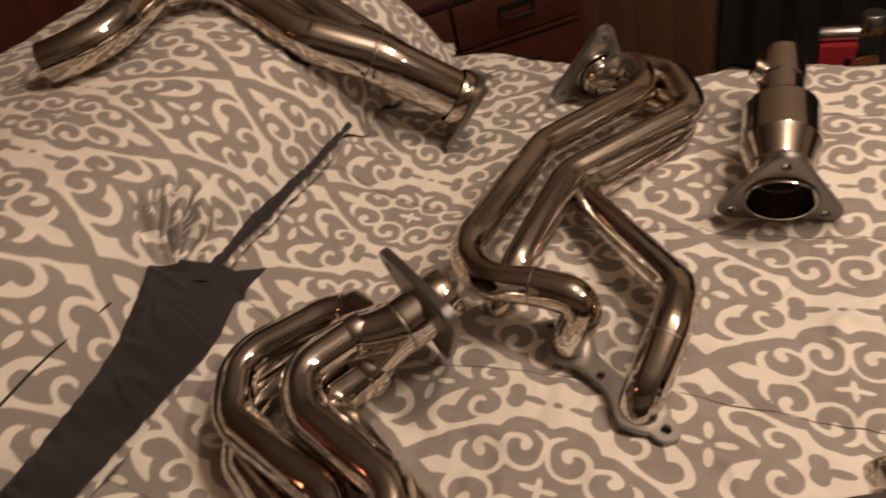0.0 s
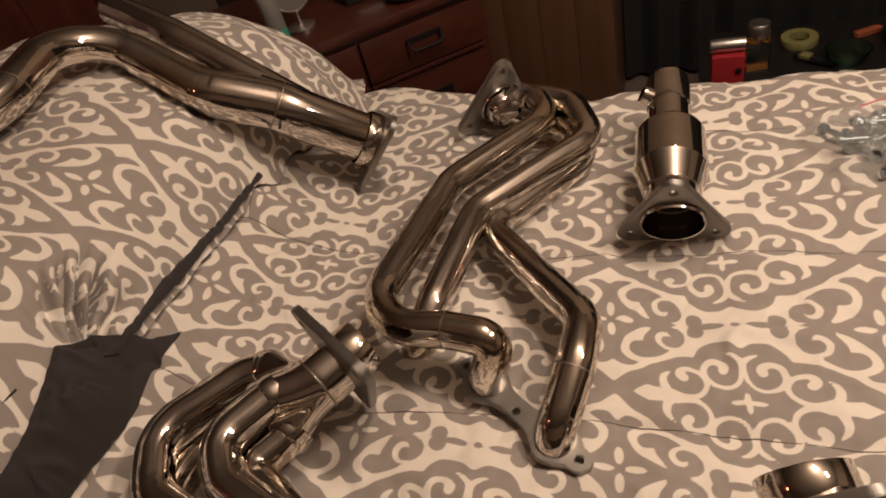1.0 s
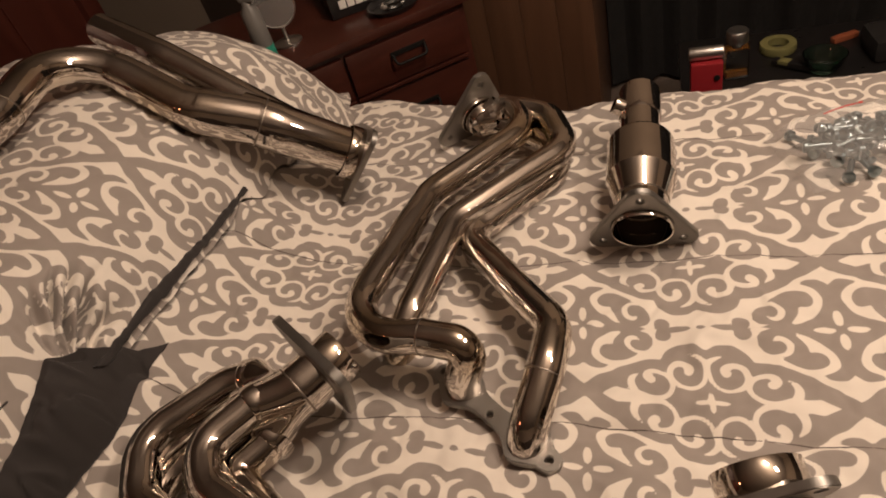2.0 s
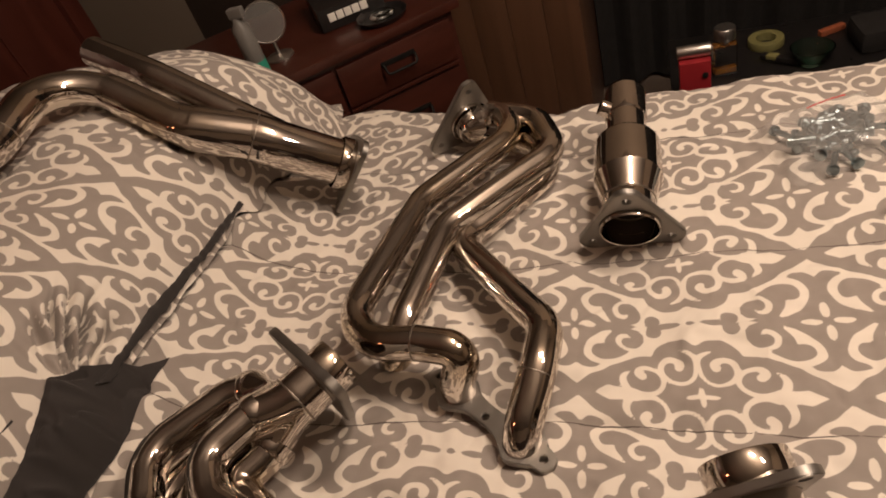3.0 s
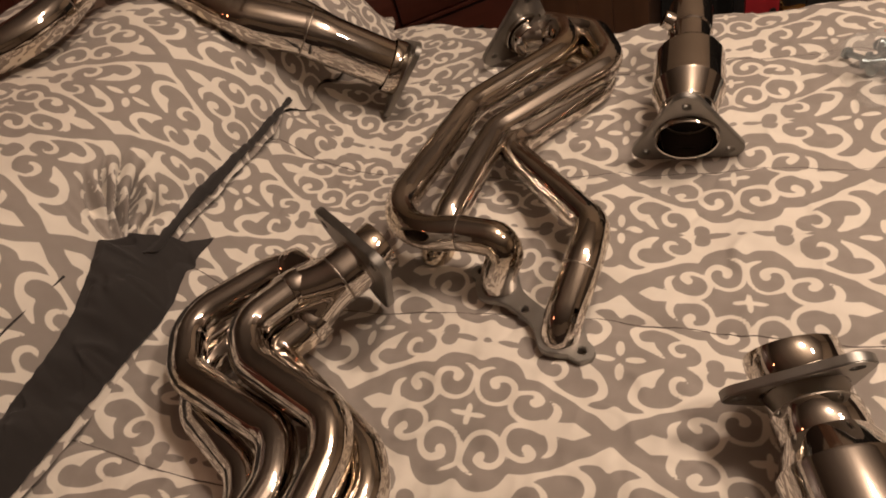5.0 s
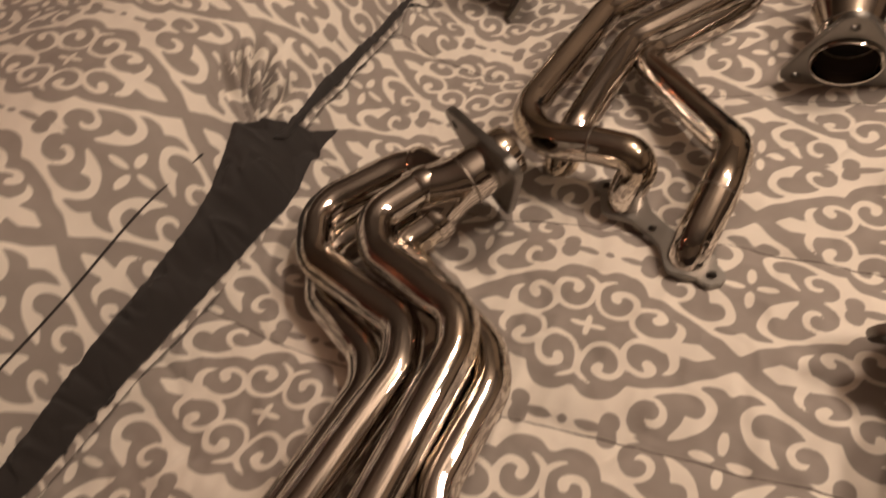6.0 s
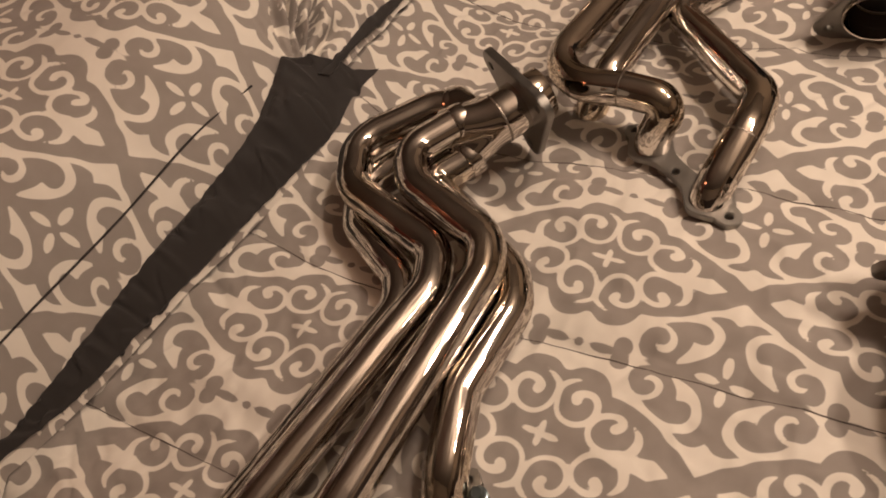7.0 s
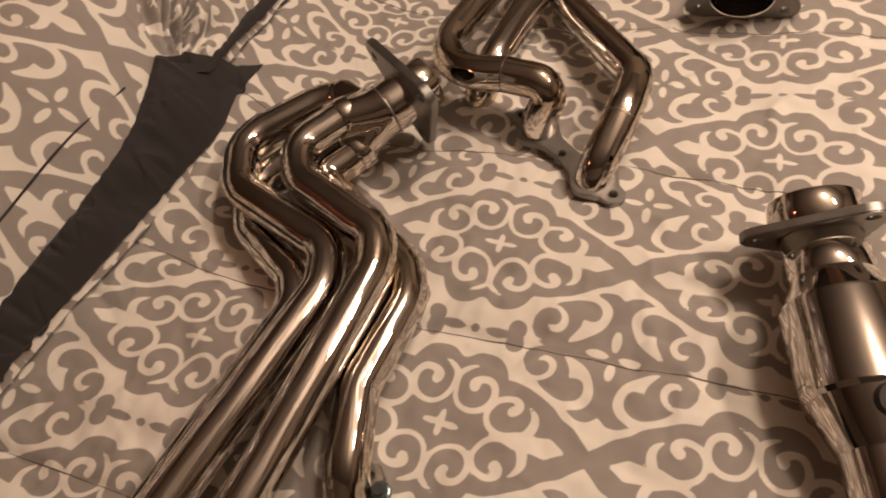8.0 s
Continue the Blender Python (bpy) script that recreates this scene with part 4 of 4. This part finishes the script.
part("liquid", placed_box(pose(0.438, 1.465, NS, 0, 0, 8), -0.026, 0.026, -0.014, 0.014, 0.006, 0.022, 0.003), amber, flask, "amber liquid")
part("neck", turned([(0.011, 0.084), (0.011, 0.10)], pose(0.438, 1.465, NS), 20), silver, flask)
part("cap", turned([(0.0004, 0.10), (0.026, 0.10), (0.027, 0.103), (0.027, 0.128), (0.024, 0.132), (0.0004, 0.132)], pose(0.438, 1.465, NS), 28), silver, flask, "silver cap")
tape = tagged(empty("yellow_tape", (0.55, 1.6, NS)), "roll of yellow tape on the nightstand", "tape")
part("roll", turned([(0.026, 0), (0.045, 0), (0.046, 0.002), (0.046, 0.020), (0.045, 0.022), (0.026, 0.022), (0.026, 0)], pose(0.556, 1.585, NS), 36), yellow_plastic, tape)
knife = tagged(empty("folding_knife", (0.56, 1.5, NS)), "small black and yellow folding tool on the nightstand", "tool")
part("handle", placed_box(pose(0.575, 1.475, NS + 0.006, 0, 0, -35), -0.05, 0.05, -0.011, 0.011, 0.0, 0.014, 0.004), black_gloss, knife)
part("grip", placed_box(pose(0.575, 1.475, NS + 0.006, 0, 0, -35), -0.034, -0.006, -0.0115, 0.0115, 0.005, 0.0155, 0.003), yellow_plastic, knife, "yellow grip")
ash = tagged(empty("glass_dish", (0.64, 1.45, NS)), "pale green glass dish tilted on the nightstand", "dish")
part("bowl", turned([(0.0004, 0), (0.03, 0.001), (0.042, 0.018), (0.052, 0.045), (0.049, 0.046), (0.038, 0.020), (0.026, 0.006), (0.0004, 0.005)], pose(0.645, 1.455, NS, 0, 0, 0), 40), green_glass, ash)
clip = tagged(empty("orange_clip", (0.70, 1.6, NS)), "orange plastic clip on the nightstand", "clip")
part("body", placed_box(pose(0.72, 1.60, NS, 0, 0, 25), -0.035, 0.035, -0.010, 0.010, 0.0, 0.016, 0.005), orange_plastic, clip)
pouch = tagged(empty("black_pouch", (0.85, 1.52, NS)), "black zipped pouch lying on the nightstand", "pouch")
part("body", placed_box(pose(0.86, 1.52, NS, 0, 0, 5), -0.11, 0.11, -0.06, 0.06, 0.0, 0.06, 0.022), velvet, pouch)
